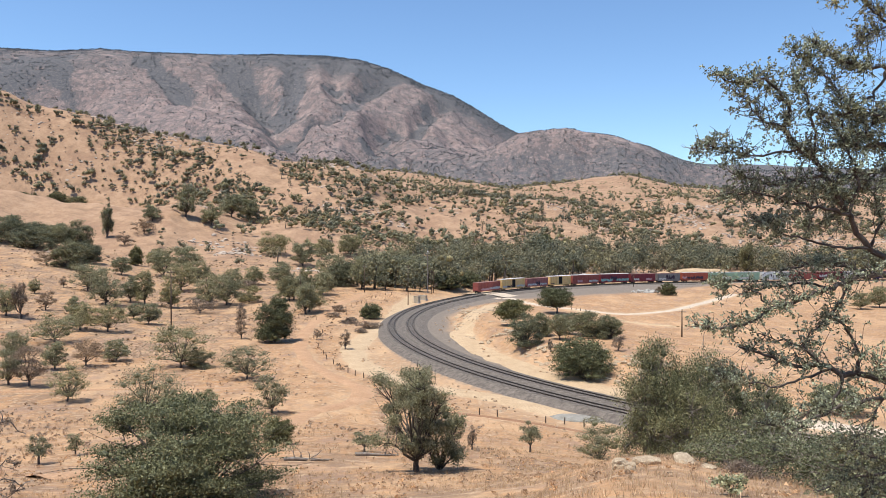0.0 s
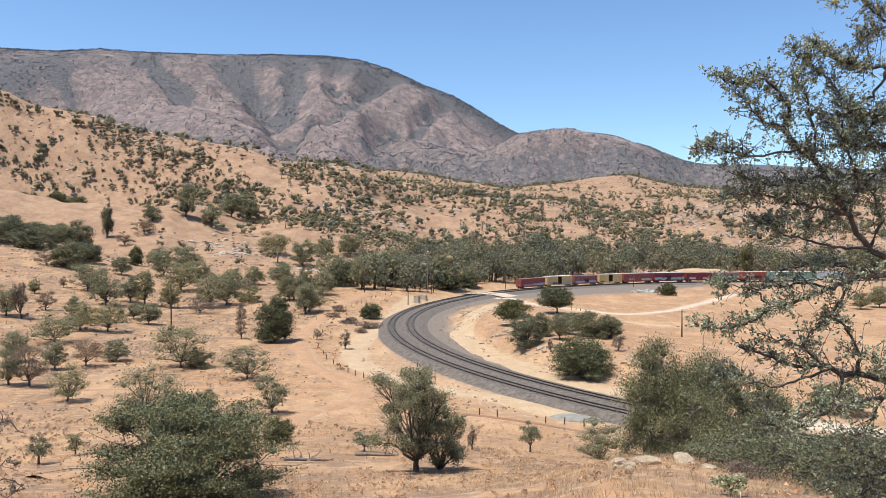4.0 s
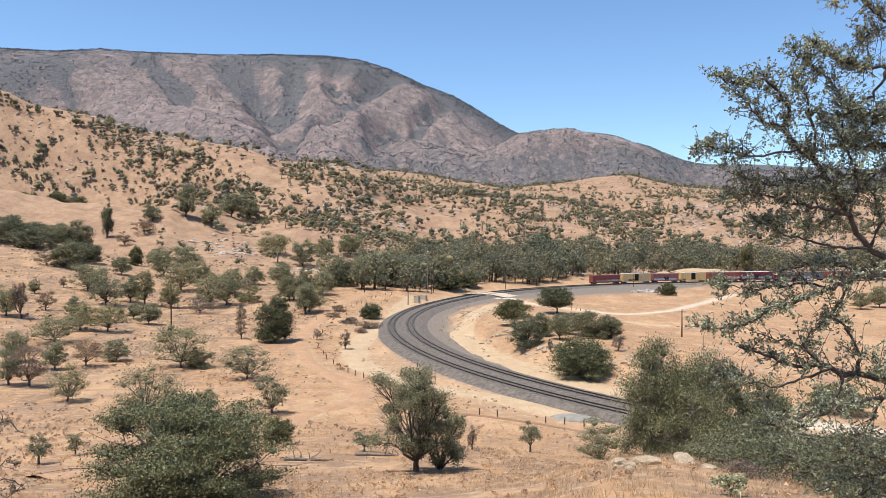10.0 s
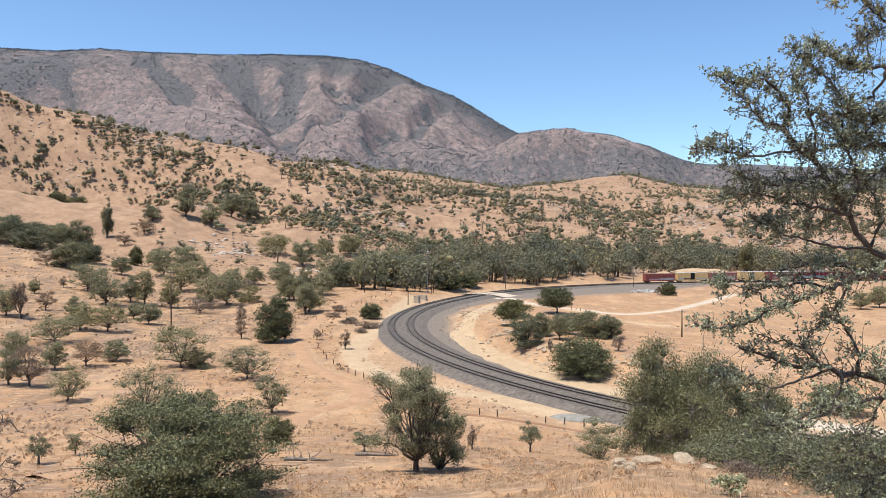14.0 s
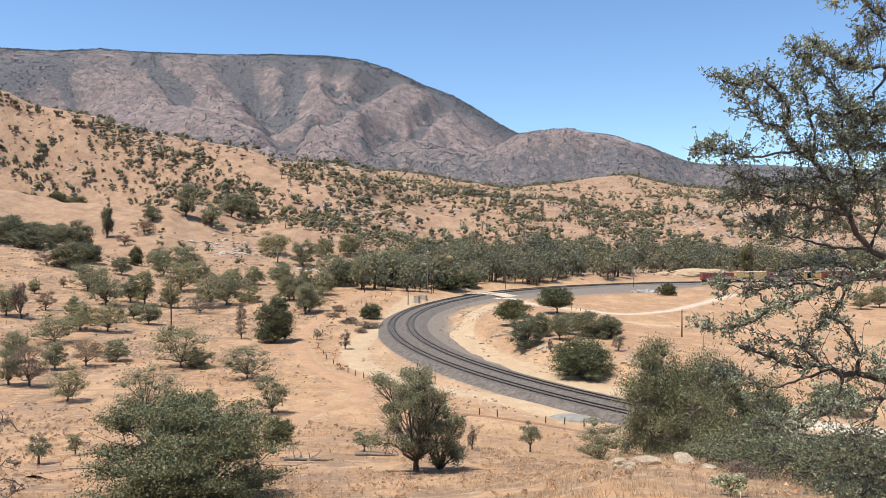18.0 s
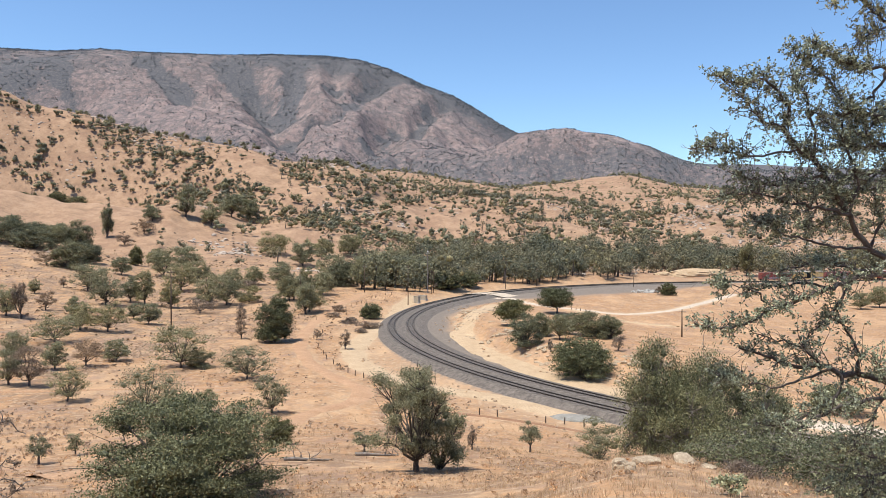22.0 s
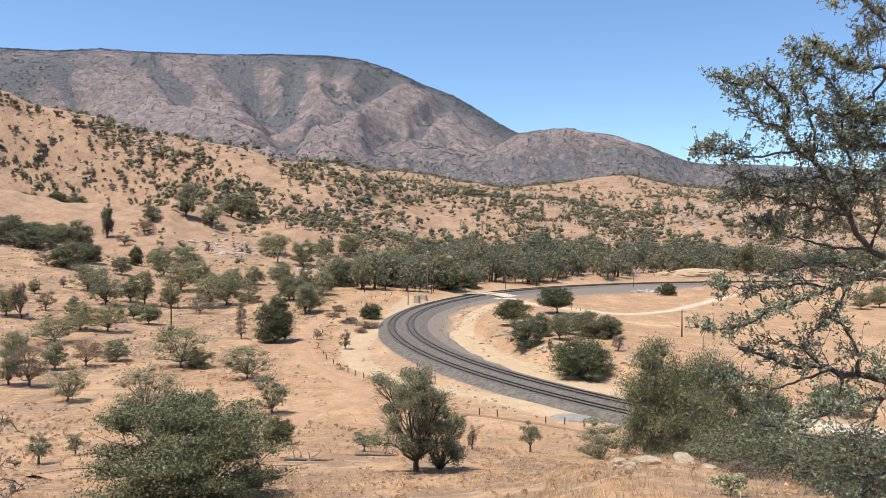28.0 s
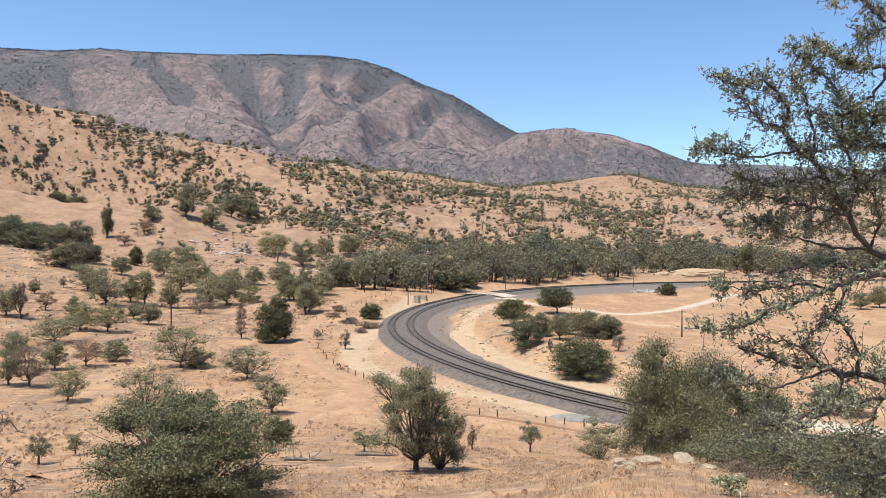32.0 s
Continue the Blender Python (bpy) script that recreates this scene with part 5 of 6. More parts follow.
def face(x, y):
    """Brush on the mountain: thick in the ravines and on the crest, dotted over the spurs."""
    r, az = np.hypot(x, y), np.degrees(np.arctan2(x, y))
    return (lerp(0.75, 0.42, sstep(2600, 3000, r)) + 0.7 * wooded_at(x, y, height(x, y))) * np.where(az < -8, sstep(2250, 2350, r), 1.0) * (below_crest(x, y) < 1.01)


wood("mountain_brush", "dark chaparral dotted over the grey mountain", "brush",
     scatter(-33, 33, 1950, 2700, 5.8, 79, patchy(26, 0.36, 0.55, 80, face)), (1.8, 5.4), (0.9, 1.5), 1, 0, 1.0, LEAF_CHAP_HAZY, False, (0.3, 0.0), 0.26)
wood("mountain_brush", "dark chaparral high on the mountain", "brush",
     scatter(-33, 12, 2700, 4400, 7.9, 81, patchy(34, 0.36, 0.55, 82, face)), (2.0, 6.6), (0.9, 1.5), 1, 0, 1.0, LEAF_CHAP_HAZY, False, (0.3, 0.0), 0.26)
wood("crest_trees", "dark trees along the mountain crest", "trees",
     scatter(-33, 6, 3560, 4450, 12.0, 89, lambda x, y: (wooded_at(x, y, height(x, y)) * 0.8 + 0.1) * (np.abs(below_crest(x, y) - 0.975) < 0.03)), (3, 10), (0.7, 1.2), 1, 0, 1.0, LEAF_CHAP_HAZY, False, (0.4, 0.0), 0.26)


def rock_field(name, label, places, size, material):
    """Loose pale rocks, too many to count, sunk in the slopes."""
    x, y, rng = places
    z = height(x, y)
    n, k = len(x), len(LUMP_V)
    s = size * rng.uniform(0.35, 1.4, n)[:, None, None]
    V = np.stack([x, y, z], -1)[:, None] + LUMP_V[None] * rng.uniform(0.55, 1.35, (n, k, 1)) * s * np.array([1.2, 1.0, 0.65])
    me = mesh_np(name, V.reshape(-1, 3), (np.arange(n)[:, None, None] * k + LUMP_F[None]).reshape(-1, 3))
    me.materials.append(material)
    return tagged(new(name, me), label, "rocks", kind="stuff")


rock_field("hillside_rocks", "pale granite rocks scattered over the tan hills",
           scatter(-33, 33, 380, 980, 4.6, 83, patchy(38, 0.58, 0.68, 84, open_land)), 1.3, HILL_ROCK)

# ---- the large trees near the viewpoint ----
def grown(name, x, y, *args, turn=0.0, **kw):
    return tree(name, *args, m=pose(x, y, gz(x, y), 0, 0, turn), **kw)


grown("oak_tree", -10.8, 32.5, 311, 4.55, 9.0, 82000, 0.080, "wide low oak with a dense grey-green crown",
      leaf_mat=LEAF_WIDE, clear=0.0, blobs=110, gap=0.2, fat=1.2, sides=6, twigs=2, tuft=11, bias=0.45, core=0.34, loose=0.30, low=0.95, dome=(0.75, 4.0))
grown("oak_tree", -1.5, 45.3, 322, 6.7, 5.0, 26000, 0.08, "crooked oak with bare twisted limbs and a ragged crown",
      leaf_mat=LEAF_OAK, clear=0.10, blobs=34, gap=0.42, sides=6, twigs=6, lean=-0.04, fat=0.9, low=0.72, core=0.2, dome=(0.6, 3.6))
grown("oak_tree", -0.2, 46.6, 327, 4.6, 3.2, 15000, 0.08, "bushy young oak beside a crooked older one",
      leaf_mat=LEAF_OAK, clear=0.0, blobs=16, sides=6, twigs=4)


WILLOW = dict(leaf_mat=LEAF_WILLOW, clear=0.0, low=0.95, sides=5, slim=0.42, droop=1.6, loose=0.36, bark=BARK_PALE, twig=1.1, bias=0.2, core=0.26)
grown("willow_tree", 18.6, 66.0, 401, 11.2, 6.6, 42000, 0.17, "tall bushy willow with hanging grey-green leaves", blobs=60, gap=0.28, fat=1.35, twigs=4, **WILLOW)
grown("willow_tree", 23.0, 66.8, 402, 10.9, 7.4, 42000, 0.17, "broad willow with narrow drooping leaves and dead twigs", blobs=60, gap=0.28, fat=1.35, twigs=5, **WILLOW)
grown("willow_tree", 27.0, 65.0, 403, 8.4, 6.4, 22000, 0.17, "lower willow crowding two larger ones", blobs=44, gap=0.3, fat=1.3, twigs=5, **WILLOW)
grown("willow_tree", 20.8, 61.5, 404, 6.6, 8.0, 26000, 0.16, "low sprawling willow with many bare grey twigs", blobs=44, gap=0.3, fat=1.2, twigs=9, **WILLOW)
grown("scrub_oak", 11.3, 27.5, 341, 1.8, 4.6, 7207, 0.062, "tangled scrub oak with pale twigs on the slope", leaf_mat=LEAF_WIDE, bark=BARK_PALE, twig=1.15, clear=0.0, blobs=26, bias=0.15, core=0.25, loose=0.42, twigs=12)
grown("scrub_oak", 14.0, 25.5, 342, 2.4, 4.6, 8580, 0.062, "tangled scrub oak with grey-green leaves", leaf_mat=LEAF_WIDE, bark=BARK_PALE, twig=1.15, clear=0.0, blobs=26, bias=0.15, core=0.25, loose=0.42, twigs=12)
grown("scrub_oak", 11.6, 20.6, 343, 1.8, 2.8, 6520, 0.062, "dense low scrub oak below the large oak", leaf_mat=LEAF_WIDE, bark=BARK_PALE, twig=1.15, clear=0.0, blobs=24, bias=0.15, core=0.25, loose=0.42, twigs=12)
grown("scrub_oak", 18.0, 33.0, 344, 2.8, 6.0, 8580, 0.115, "spreading scrub oak on the steep slope", leaf_mat=LEAF_LIVE, clear=0.0, blobs=24, bias=0.15, core=0.25, loose=0.42, twigs=6)
grown("scrub_oak", 6.65, 17.6, 345, 0.55, 0.7, 715, 0.064, "knee-high oak seedling in dry grass", leaf_mat=LEAF_NEAR, clear=0.1, blobs=8, bias=0.15, core=0.25, loose=0.42)
grown("dry_shrub", 9.6, 24.0, 346, 0.6, 1.5, 1600, 0.048, "low dry grey-brown shrub", leaf_mat=LEAF_DRY, category="shrub", clear=0.0, blobs=14, bias=0.15, core=0.25, loose=0.42, twigs=8)
grown("bush", 47.0, 113.0, 347, 3.6, 9.0, 9100, 0.208, "broad yellow-green bush in the hollow", leaf_mat=LEAF_WILLOW, category="bush", clear=0.0, blobs=20)
grown("bush", 60.0, 116.0, 348, 3.8, 9.0, 9100, 0.208, "broad yellow-green bush in the hollow", leaf_mat=LEAF_WILLOW, category="bush", clear=0.0, blobs=20)

# ---- the oak beside the viewpoint: limbs from the trunk outwards ----
BOUGH_LINES = {}
BOUGH_LINES["A"] = [
    ([(8.66, 13.50, 22.59), (8.06, 13.42, 23.20), (7.67, 13.34, 23.50), (7.40, 13.25, 23.55), (7.14, 13.17, 23.63), (6.81, 13.09, 23.62), (6.59, 13.01, 23.74), (6.38, 12.93, 23.82), (6.02, 12.85, 23.81), (5.65, 12.76, 23.90), (5.24, 12.68, 24.06), (4.88, 12.60, 24.16)], 0.075, 0.35),
    ([(7.10, 13.10, 23.65), (7.11, 13.07, 24.01), (7.00, 13.05, 24.24), (6.82, 13.03, 24.46), (6.57, 13.00, 24.63)], 0.035, 0.2),
    ([(6.56, 12.95, 23.75), (6.20, 12.84, 23.63), (5.83, 12.73, 23.58), (5.54, 12.62, 23.48), (5.16, 12.52, 23.57), (4.71, 12.41, 23.72), (4.42, 12.30, 23.77)], 0.022, 0.75),
    ([(6.76, 13.00, 23.64), (6.74, 12.93, 23.40), (6.58, 12.87, 23.26), (6.32, 12.80, 23.10), (5.96, 12.73, 22.95), (5.61, 12.67, 22.84), (5.16, 12.60, 22.93)], 0.03, 0.25),
    ([(6.36, 12.90, 23.82), (6.11, 12.85, 24.08), (5.81, 12.80, 24.23), (5.50, 12.75, 24.28), (5.20, 12.70, 24.38)], 0.02, 0.1),
]
BOUGH_LINES["B"] = [
    ([(8.47, 13.20, 22.52), (7.85, 13.06, 23.11), (7.47, 12.91, 23.28), (6.97, 12.77, 23.26), (6.66, 12.63, 23.26), (6.28, 12.49, 23.12), (5.89, 12.34, 23.02), (5.53, 12.20, 22.83)], 0.05, 0.4),
    ([(7.51, 13.00, 23.26), (7.26, 12.87, 23.03), (7.04, 12.73, 22.78), (6.78, 12.60, 22.59)], 0.025, 0.2),
    ([(7.87, 13.10, 23.10), (7.60, 12.97, 23.39), (7.33, 12.83, 23.80), (7.12, 12.70, 24.05)], 0.025, 0.3),
]
BOUGH_LINES["C"] = [
    ([(8.80, 13.80, 24.55), (8.20, 13.64, 25.27), (7.73, 13.48, 25.31), (7.42, 13.32, 25.31), (7.06, 13.16, 25.26), (6.54, 13.00, 25.11), (5.95, 12.84, 24.93), (5.44, 12.68, 24.79), (4.97, 12.52, 24.52), (4.51, 12.36, 24.49), (4.01, 12.20, 24.60)], 0.06, 0.3),
    ([(6.64, 13.20, 25.10), (6.23, 13.10, 25.20), (5.80, 13.00, 25.16), (5.33, 12.90, 25.12), (4.96, 12.80, 25.03)], 0.022, 0.25),
    ([(7.19, 13.40, 25.25), (6.91, 13.30, 24.89), (6.67, 13.20, 24.61), (6.33, 13.10, 24.38), (6.09, 13.00, 24.15)], 0.025, 0.3),
    ([(7.46, 13.40, 25.31), (7.03, 13.32, 25.48), (6.50, 13.25, 25.53), (5.98, 13.18, 25.44), (5.70, 13.10, 25.39)], 0.03, 0.2),
    ([(5.50, 12.80, 24.77), (5.23, 12.67, 25.04), (4.76, 12.53, 25.19), (4.36, 12.40, 25.22)], 0.014, 0.85),
]
BOUGH_LINES["D"] = [
    ([(8.86, 13.90, 24.54), (8.28, 13.78, 25.31), (7.88, 13.65, 25.59), (7.53, 13.53, 25.77), (7.07, 13.41, 26.37), (6.59, 13.28, 27.05), (6.34, 13.16, 27.33), (5.97, 13.04, 27.49), (5.69, 12.92, 27.82), (5.78, 12.79, 28.06), (5.56, 12.67, 28.35), (5.18, 12.55, 28.56), (4.72, 12.42, 28.44), (4.33, 12.30, 28.58)], 0.062, 0.4),
    ([(5.95, 13.00, 27.43), (5.27, 12.85, 27.32), (4.65, 12.70, 27.39), (4.33, 12.55, 27.47), (4.00, 12.40, 27.40)], 0.022, 0.35),
    ([(7.01, 13.30, 26.36), (6.54, 13.14, 26.45), (5.89, 12.98, 26.54), (5.25, 12.82, 26.73), (4.72, 12.66, 26.67), (4.43, 12.50, 26.62)], 0.03, 0.2),
    ([(7.52, 13.50, 25.77), (6.93, 13.32, 25.77), (6.26, 13.15, 25.92), (5.79, 12.98, 26.02), (5.24, 12.80, 26.24)], 0.028, 0.8),
    ([(6.55, 13.20, 27.04), (6.11, 13.05, 26.93), (5.57, 12.90, 26.83), (5.03, 12.75, 26.96), (4.69, 12.60, 27.04)], 0.025, 0.2),
    ([(7.07, 13.40, 26.37), (7.26, 13.40, 26.86), (7.16, 13.40, 27.25), (6.97, 13.40, 27.65), (6.67, 13.40, 27.99)], 0.03, 0.2),
    ([(5.64, 12.80, 27.80), (5.28, 12.67, 27.88), (4.99, 12.53, 28.10), (4.71, 12.40, 28.30)], 0.016, 0.2),
    ([(7.52, 13.50, 25.77), (7.73, 13.53, 26.27), (7.65, 13.57, 26.67), (7.77, 13.60, 27.07)], 0.03, 0.2),
    ([(6.31, 13.10, 27.32), (6.32, 13.07, 27.70), (6.21, 13.05, 28.09), (6.10, 13.03, 28.46), (5.85, 13.00, 28.84)], 0.022, 0.3),
]
BOUGH_LINES["E"] = [
    ([(9.16, 14.20, 28.48), (8.43, 14.03, 28.99), (8.01, 13.87, 29.00), (7.37, 13.70, 28.99), (6.92, 13.53, 29.11), (6.59, 13.37, 29.23), (6.32, 13.20, 29.34)], 0.05, 0.5),
    ([(8.08, 14.00, 29.03), (7.71, 13.85, 28.47), (7.20, 13.70, 28.29), (6.94, 13.55, 28.51), (6.69, 13.40, 28.76), (6.21, 13.25, 29.00), (5.85, 13.10, 29.23)], 0.026, 0.35),
    ([(8.47, 14.10, 29.00), (7.96, 13.93, 28.23), (7.56, 13.77, 27.79), (7.17, 13.60, 27.52)], 0.026, 0.3),
]
BOUGH_LINES["G"] = [
    ([(9.16, 14.20, 27.22), (8.44, 14.04, 27.25), (7.83, 13.88, 27.14), (7.23, 13.72, 27.00), (6.65, 13.56, 26.82), (6.08, 13.40, 26.86)], 0.035, 0.1),
    ([(7.90, 14.00, 27.15), (7.52, 13.88, 26.79), (7.15, 13.75, 26.48), (6.73, 13.62, 26.22), (6.32, 13.50, 26.15)], 0.022, 0.1),
    ([(9.16, 14.20, 27.90), (8.20, 13.90, 28.10), (7.30, 13.60, 28.20), (6.50, 13.40, 28.00)], 0.035, 0.1),
    ([(8.80, 14.10, 27.60), (7.90, 13.80, 27.60), (7.00, 13.60, 27.60), (6.20, 13.40, 27.40)], 0.03, 0.1),
    ([(8.47, 14.10, 27.26), (7.98, 13.97, 27.59), (7.50, 13.83, 27.85), (7.02, 13.70, 27.94)], 0.022, 0.1),
]
BOUGH_LINES["H"] = [
    ([(8.69, 13.40, 21.63), (7.98, 13.28, 21.80), (7.52, 13.16, 21.90), (7.07, 13.04, 21.88), (6.62, 12.92, 21.80), (6.28, 12.80, 21.71)], 0.035, 0.1),
    ([(7.99, 13.30, 21.80), (7.52, 13.17, 22.17), (7.06, 13.03, 22.32), (6.61, 12.90, 22.41)], 0.022, 0.1),
    ([(7.54, 13.20, 21.89), (7.27, 13.07, 21.62), (6.91, 12.93, 21.50), (6.56, 12.80, 21.45)], 0.022, 0.1),
]
BOUGH_LINES["F"] = [
    ([(9.41, 14.50, 29.28), (8.62, 14.35, 29.75), (8.20, 14.20, 29.89), (7.82, 14.05, 30.11), (7.51, 13.90, 30.27), (7.15, 13.75, 30.37), (6.85, 13.60, 30.06)], 0.04, 0.3),
    ([(8.20, 14.20, 29.89), (7.83, 14.07, 29.70), (7.50, 13.93, 29.51), (7.28, 13.80, 29.32)], 0.02, 0.2),
]
# unseen limbs above the view, added only to cast shade on lower boughs
BOUGH_LINES["K"] = [
    ([(9.30, 14.40, 29.60), (8.20, 14.00, 31.20), (6.80, 13.60, 31.90), (5.20, 13.20, 32.20)], 0.06, 0.3),
    ([(9.30, 14.40, 29.80), (8.50, 14.20, 31.60), (7.50, 13.60, 32.60), (6.60, 12.80, 33.00)], 0.05, 0.3),
    ([(8.20, 14.00, 31.20), (7.40, 13.20, 31.50), (6.40, 12.40, 31.60)], 0.03, 0.2),
]
TRUNK = [(9.17, 13.60, 19.86), (9.06, 13.73, 21.12), (8.89, 13.87, 22.45), (8.93, 14.00, 24.53), (9.06, 14.13, 26.91), (9.22, 14.27, 28.49), (9.37, 14.40, 29.57)]
SPRAY = [
    ([(-5.73, 9.00, 22.60), (-5.46, 9.00, 22.93), (-5.20, 9.00, 23.12), (-5.06, 9.00, 23.13), (-4.93, 9.00, 23.01)], 0.012, 0.4),
    ([(-5.59, 9.00, 23.46), (-5.33, 9.00, 23.73), (-5.16, 9.00, 23.83), (-5.03, 9.00, 23.66), (-4.92, 9.00, 23.67)], 0.01, 0.35),
    ([(-5.59, 9.00, 22.77), (-5.33, 9.00, 22.90), (-5.10, 9.00, 22.93), (-4.96, 9.00, 23.06)], 0.01, 0.8),
    ([(-5.59, 9.00, 23.13), (-5.33, 9.00, 23.23), (-5.13, 9.00, 23.33), (-4.96, 9.00, 23.32)], 0.006, 0.8),
]


def bough(parent, rows, seed, name, leafy=1.0, size=0.052, reach=1.0, leaf_mat=LEAF_NEAR):
    """A limb with its branches, twigs and rosettes of leaves. It turns about its own foot. Returns the limb and its foot."""
    rng = np.random.default_rng(seed)
    foot = np.array(rows[0][0][0])
    lines, dead, pos, out = [], [], [], []
    for pts, r0, bare in rows:
        p = np.array(pts) - foot
        seg = np.linalg.norm(np.diff(p, axis=0), axis=1)
        s = np.concatenate([[0], np.cumsum(seg)])
        n = max(8, int(s[-1] / 0.12))
        fine = np.stack([np.interp(np.linspace(0, s[-1], n), s, p[:, k]) for k in range(3)], -1)
        fine[1:-1] += rng.normal(size=(n - 2, 3)) * 0.018
        rad = r0 * np.linspace(1, 0.16, n) ** 0.9 + 0.002
        lines.append((fine, rad))
        for _ in range(int(s[-1] * 9)):
            a = fine[rng.integers(n // 6, n)]
            d = rng.normal(size=3) + np.array([0, 0, 0.1])
            dead.append((crook(a, a + d / np.linalg.norm(d) * rng.uniform(0.15, 0.6) * reach, rng, 5, 0.16), np.linspace(0.006, 0.0018, 5)))
        for _ in range(int(s[-1] * 19 * leafy)):
            f = bare + (1 - bare) * rng.random()
            k = min(int(f * (n - 1)), n - 2)
            a = fine[k]
            along = fine[k + 1] - a
            along /= np.linalg.norm(along) + 1e-9
            d = rng.normal(size=3) + 0.6 * along + np.array([0, 0, 0.35])
            d /= np.linalg.norm(d)
            L = rng.uniform(0.16, 0.8) * (1.5 - 0.95 * f) * reach
            tw = crook(a, a + d * L, rng, 5, 0.12)
            lines.append((tw, np.linspace(0.0075, 0.0022, 5)))
            if rng.random() < 0.12:
                continue
            for _ in range(rng.integers(4, 10)):
                q = tw[rng.integers(1, 5)] + rng.normal(size=3) * 0.035
                m = rng.integers(4, 8)
                ring = rng.normal(size=(m, 3))
                ring /= np.linalg.norm(ring, axis=1, keepdims=True)
                pos.append(q + ring * size * 0.55)
                out.append(ring)
    tv, tf = tubes(lines, 6)
    limb = part_np(name, tv, tf, BARK, parent, smooth=True)
    limb.matrix_basis = Matrix.Translation(foot)
    tv, tf = tubes(dead, 4)
    part_np("brushwood", tv, tf, BARK_PALE, limb, "bare pale grey twigs")["kind"] = "stuff"
    P, O = np.concatenate(pos), np.concatenate(out)
    n = len(P)
    # each leaf points outwards from its rosette
    side = rng.normal(size=(n, 3))
    side -= O * (side * O).sum(1, keepdims=True)
    side /= np.linalg.norm(side, axis=1, keepdims=True)
    nrm = np.cross(O, side)
    L = (size * rng.uniform(0.7, 1.3, n))[:, None]
    V = np.stack([P - O * L * 0.5, P + side * L * 0.30 + O * L * 0.08 + nrm * L * 0.06, P + O * L * 0.5, P - side * L * 0.30 + O * L * 0.08 + nrm * L * 0.06], 1).reshape(-1, 3)
    part_np("foliage", V, np.arange(4 * n).reshape(n, 4), leaf_mat, limb, "small leathery grey-green leaves in rosettes")
    return limb, foot


near_oak = thing("oak_tree", pose(0, 0, 0), "large blue oak with crooked dark limbs and small grey-green leaves", "tree")
_t = np.array(TRUNK)
_t[0, 2] = gz(_t[0, 0], _t[0, 1]) - 0.3
_s = np.linspace(0, 1, len(_t))
_fine = np.stack([np.interp(np.linspace(0, 1, 40), _s, _t[:, k]) for k in range(3)], -1)
_tv, _tf = tubes([(_fine, np.linspace(0.24, 0.07, 40))], 12)
part_np("trunk", _tv, _tf, BARK, near_oak, smooth=True)
# K is the added group out of view that shades the others
BOUGHS = [bough(near_oak, BOUGH_LINES[k], 500 + ord(k), "limb", lf, 0.046, rc)
          for k, lf, rc in (("A", 0.85, 0.7), ("B", 1.0, 0.85), ("C", 1.2, 0.66), ("D", 1.45, 0.8), ("E", 1.6, 0.8), ("F", 1.5, 0.8), ("G", 1.8, 0.9), ("H", 1.3, 0.8), ("K", 1.6, 1.0))]

side_oak = thing("oak_branch", pose(0, 0, 0), "thin oak twigs with a few leaves hanging into view", "branch")
bough(side_oak, SPRAY, 601, "twig", 0.45, 0.026, 0.22, LEAF_DRY)


def utility_pole(x, y, h):
    ob = thing("utility_pole", pose(x, y, gz(x, y)), "weathered brown wooden utility pole with a crossarm", "utility pole", "poles")
    bm = bmesh.new()
    rod(bm, (0, 0, -0.5), (0, 0, h), 0.19, 0.12, 10)
    part("post", bm, POLE_WOOD, ob, smooth=True)
    bm = bmesh.new()
    box(bm, -1.1, 1.1, -0.06, 0.06, h - 0.75, h - 0.6, 0.01)
    part("crossarm", bm, POLE_WOOD, ob)
    for k in (-0.95, -0.35, 0.35, 0.95):
        bm = bmesh.new()
        rod(bm, (k, 0, h - 0.6), (k, 0, h - 0.42), 0.05, 0.03, 6)
        part("insulator", bm, WHITE, ob)
    return ob


def signal_mast(x, y, h):
    ob = thing("radio_mast", pose(x, y, gz(x, y)), "tall slim grey steel mast with a white antenna head", "mast")
    bm = bmesh.new()
    rod(bm, (0, 0, -0.3), (0, 0, h), 0.16, 0.09, 8)
    part("pole", bm, GREY, ob)
    bm = bmesh.new()
    rod(bm, (0, 0, h), (0, 0, h + 0.7), 0.35, 0.25, 8)
    box(bm, -0.9, 0.9, -0.05, 0.05, h - 0.6, h - 0.5)
    part("antenna", bm, WHITE, ob)
    for z in np.arange(1.0, h - 1, 1.2):
        bm = bmesh.new()
        rod(bm, (-0.3, 0, z), (0.3, 0, z), 0.02, sides=5)
        part("rung", bm, GREY, ob)
    return ob


def fence_post(x, y):
    ob = thing("fence_post", pose(x, y, gz(x, y), random.uniform(-5, 5), random.uniform(-5, 5), random.uniform(0, 90)), "short dark weathered wooden fence post in dry grass", "fence post", "fence posts")
    bm = bmesh.new()
    rod(bm, (0, 0, -0.3), (0, 0, 0.95), 0.10, 0.085, 7)
    part("post", bm, POLE_WOOD, ob)
    bm = bmesh.new()
    rod(bm, (0, 0, 0.95), (0, 0, 1.0), 0.085, 0.06, 7)
    part("cap", bm, POLE_WOOD, ob)
    return ob



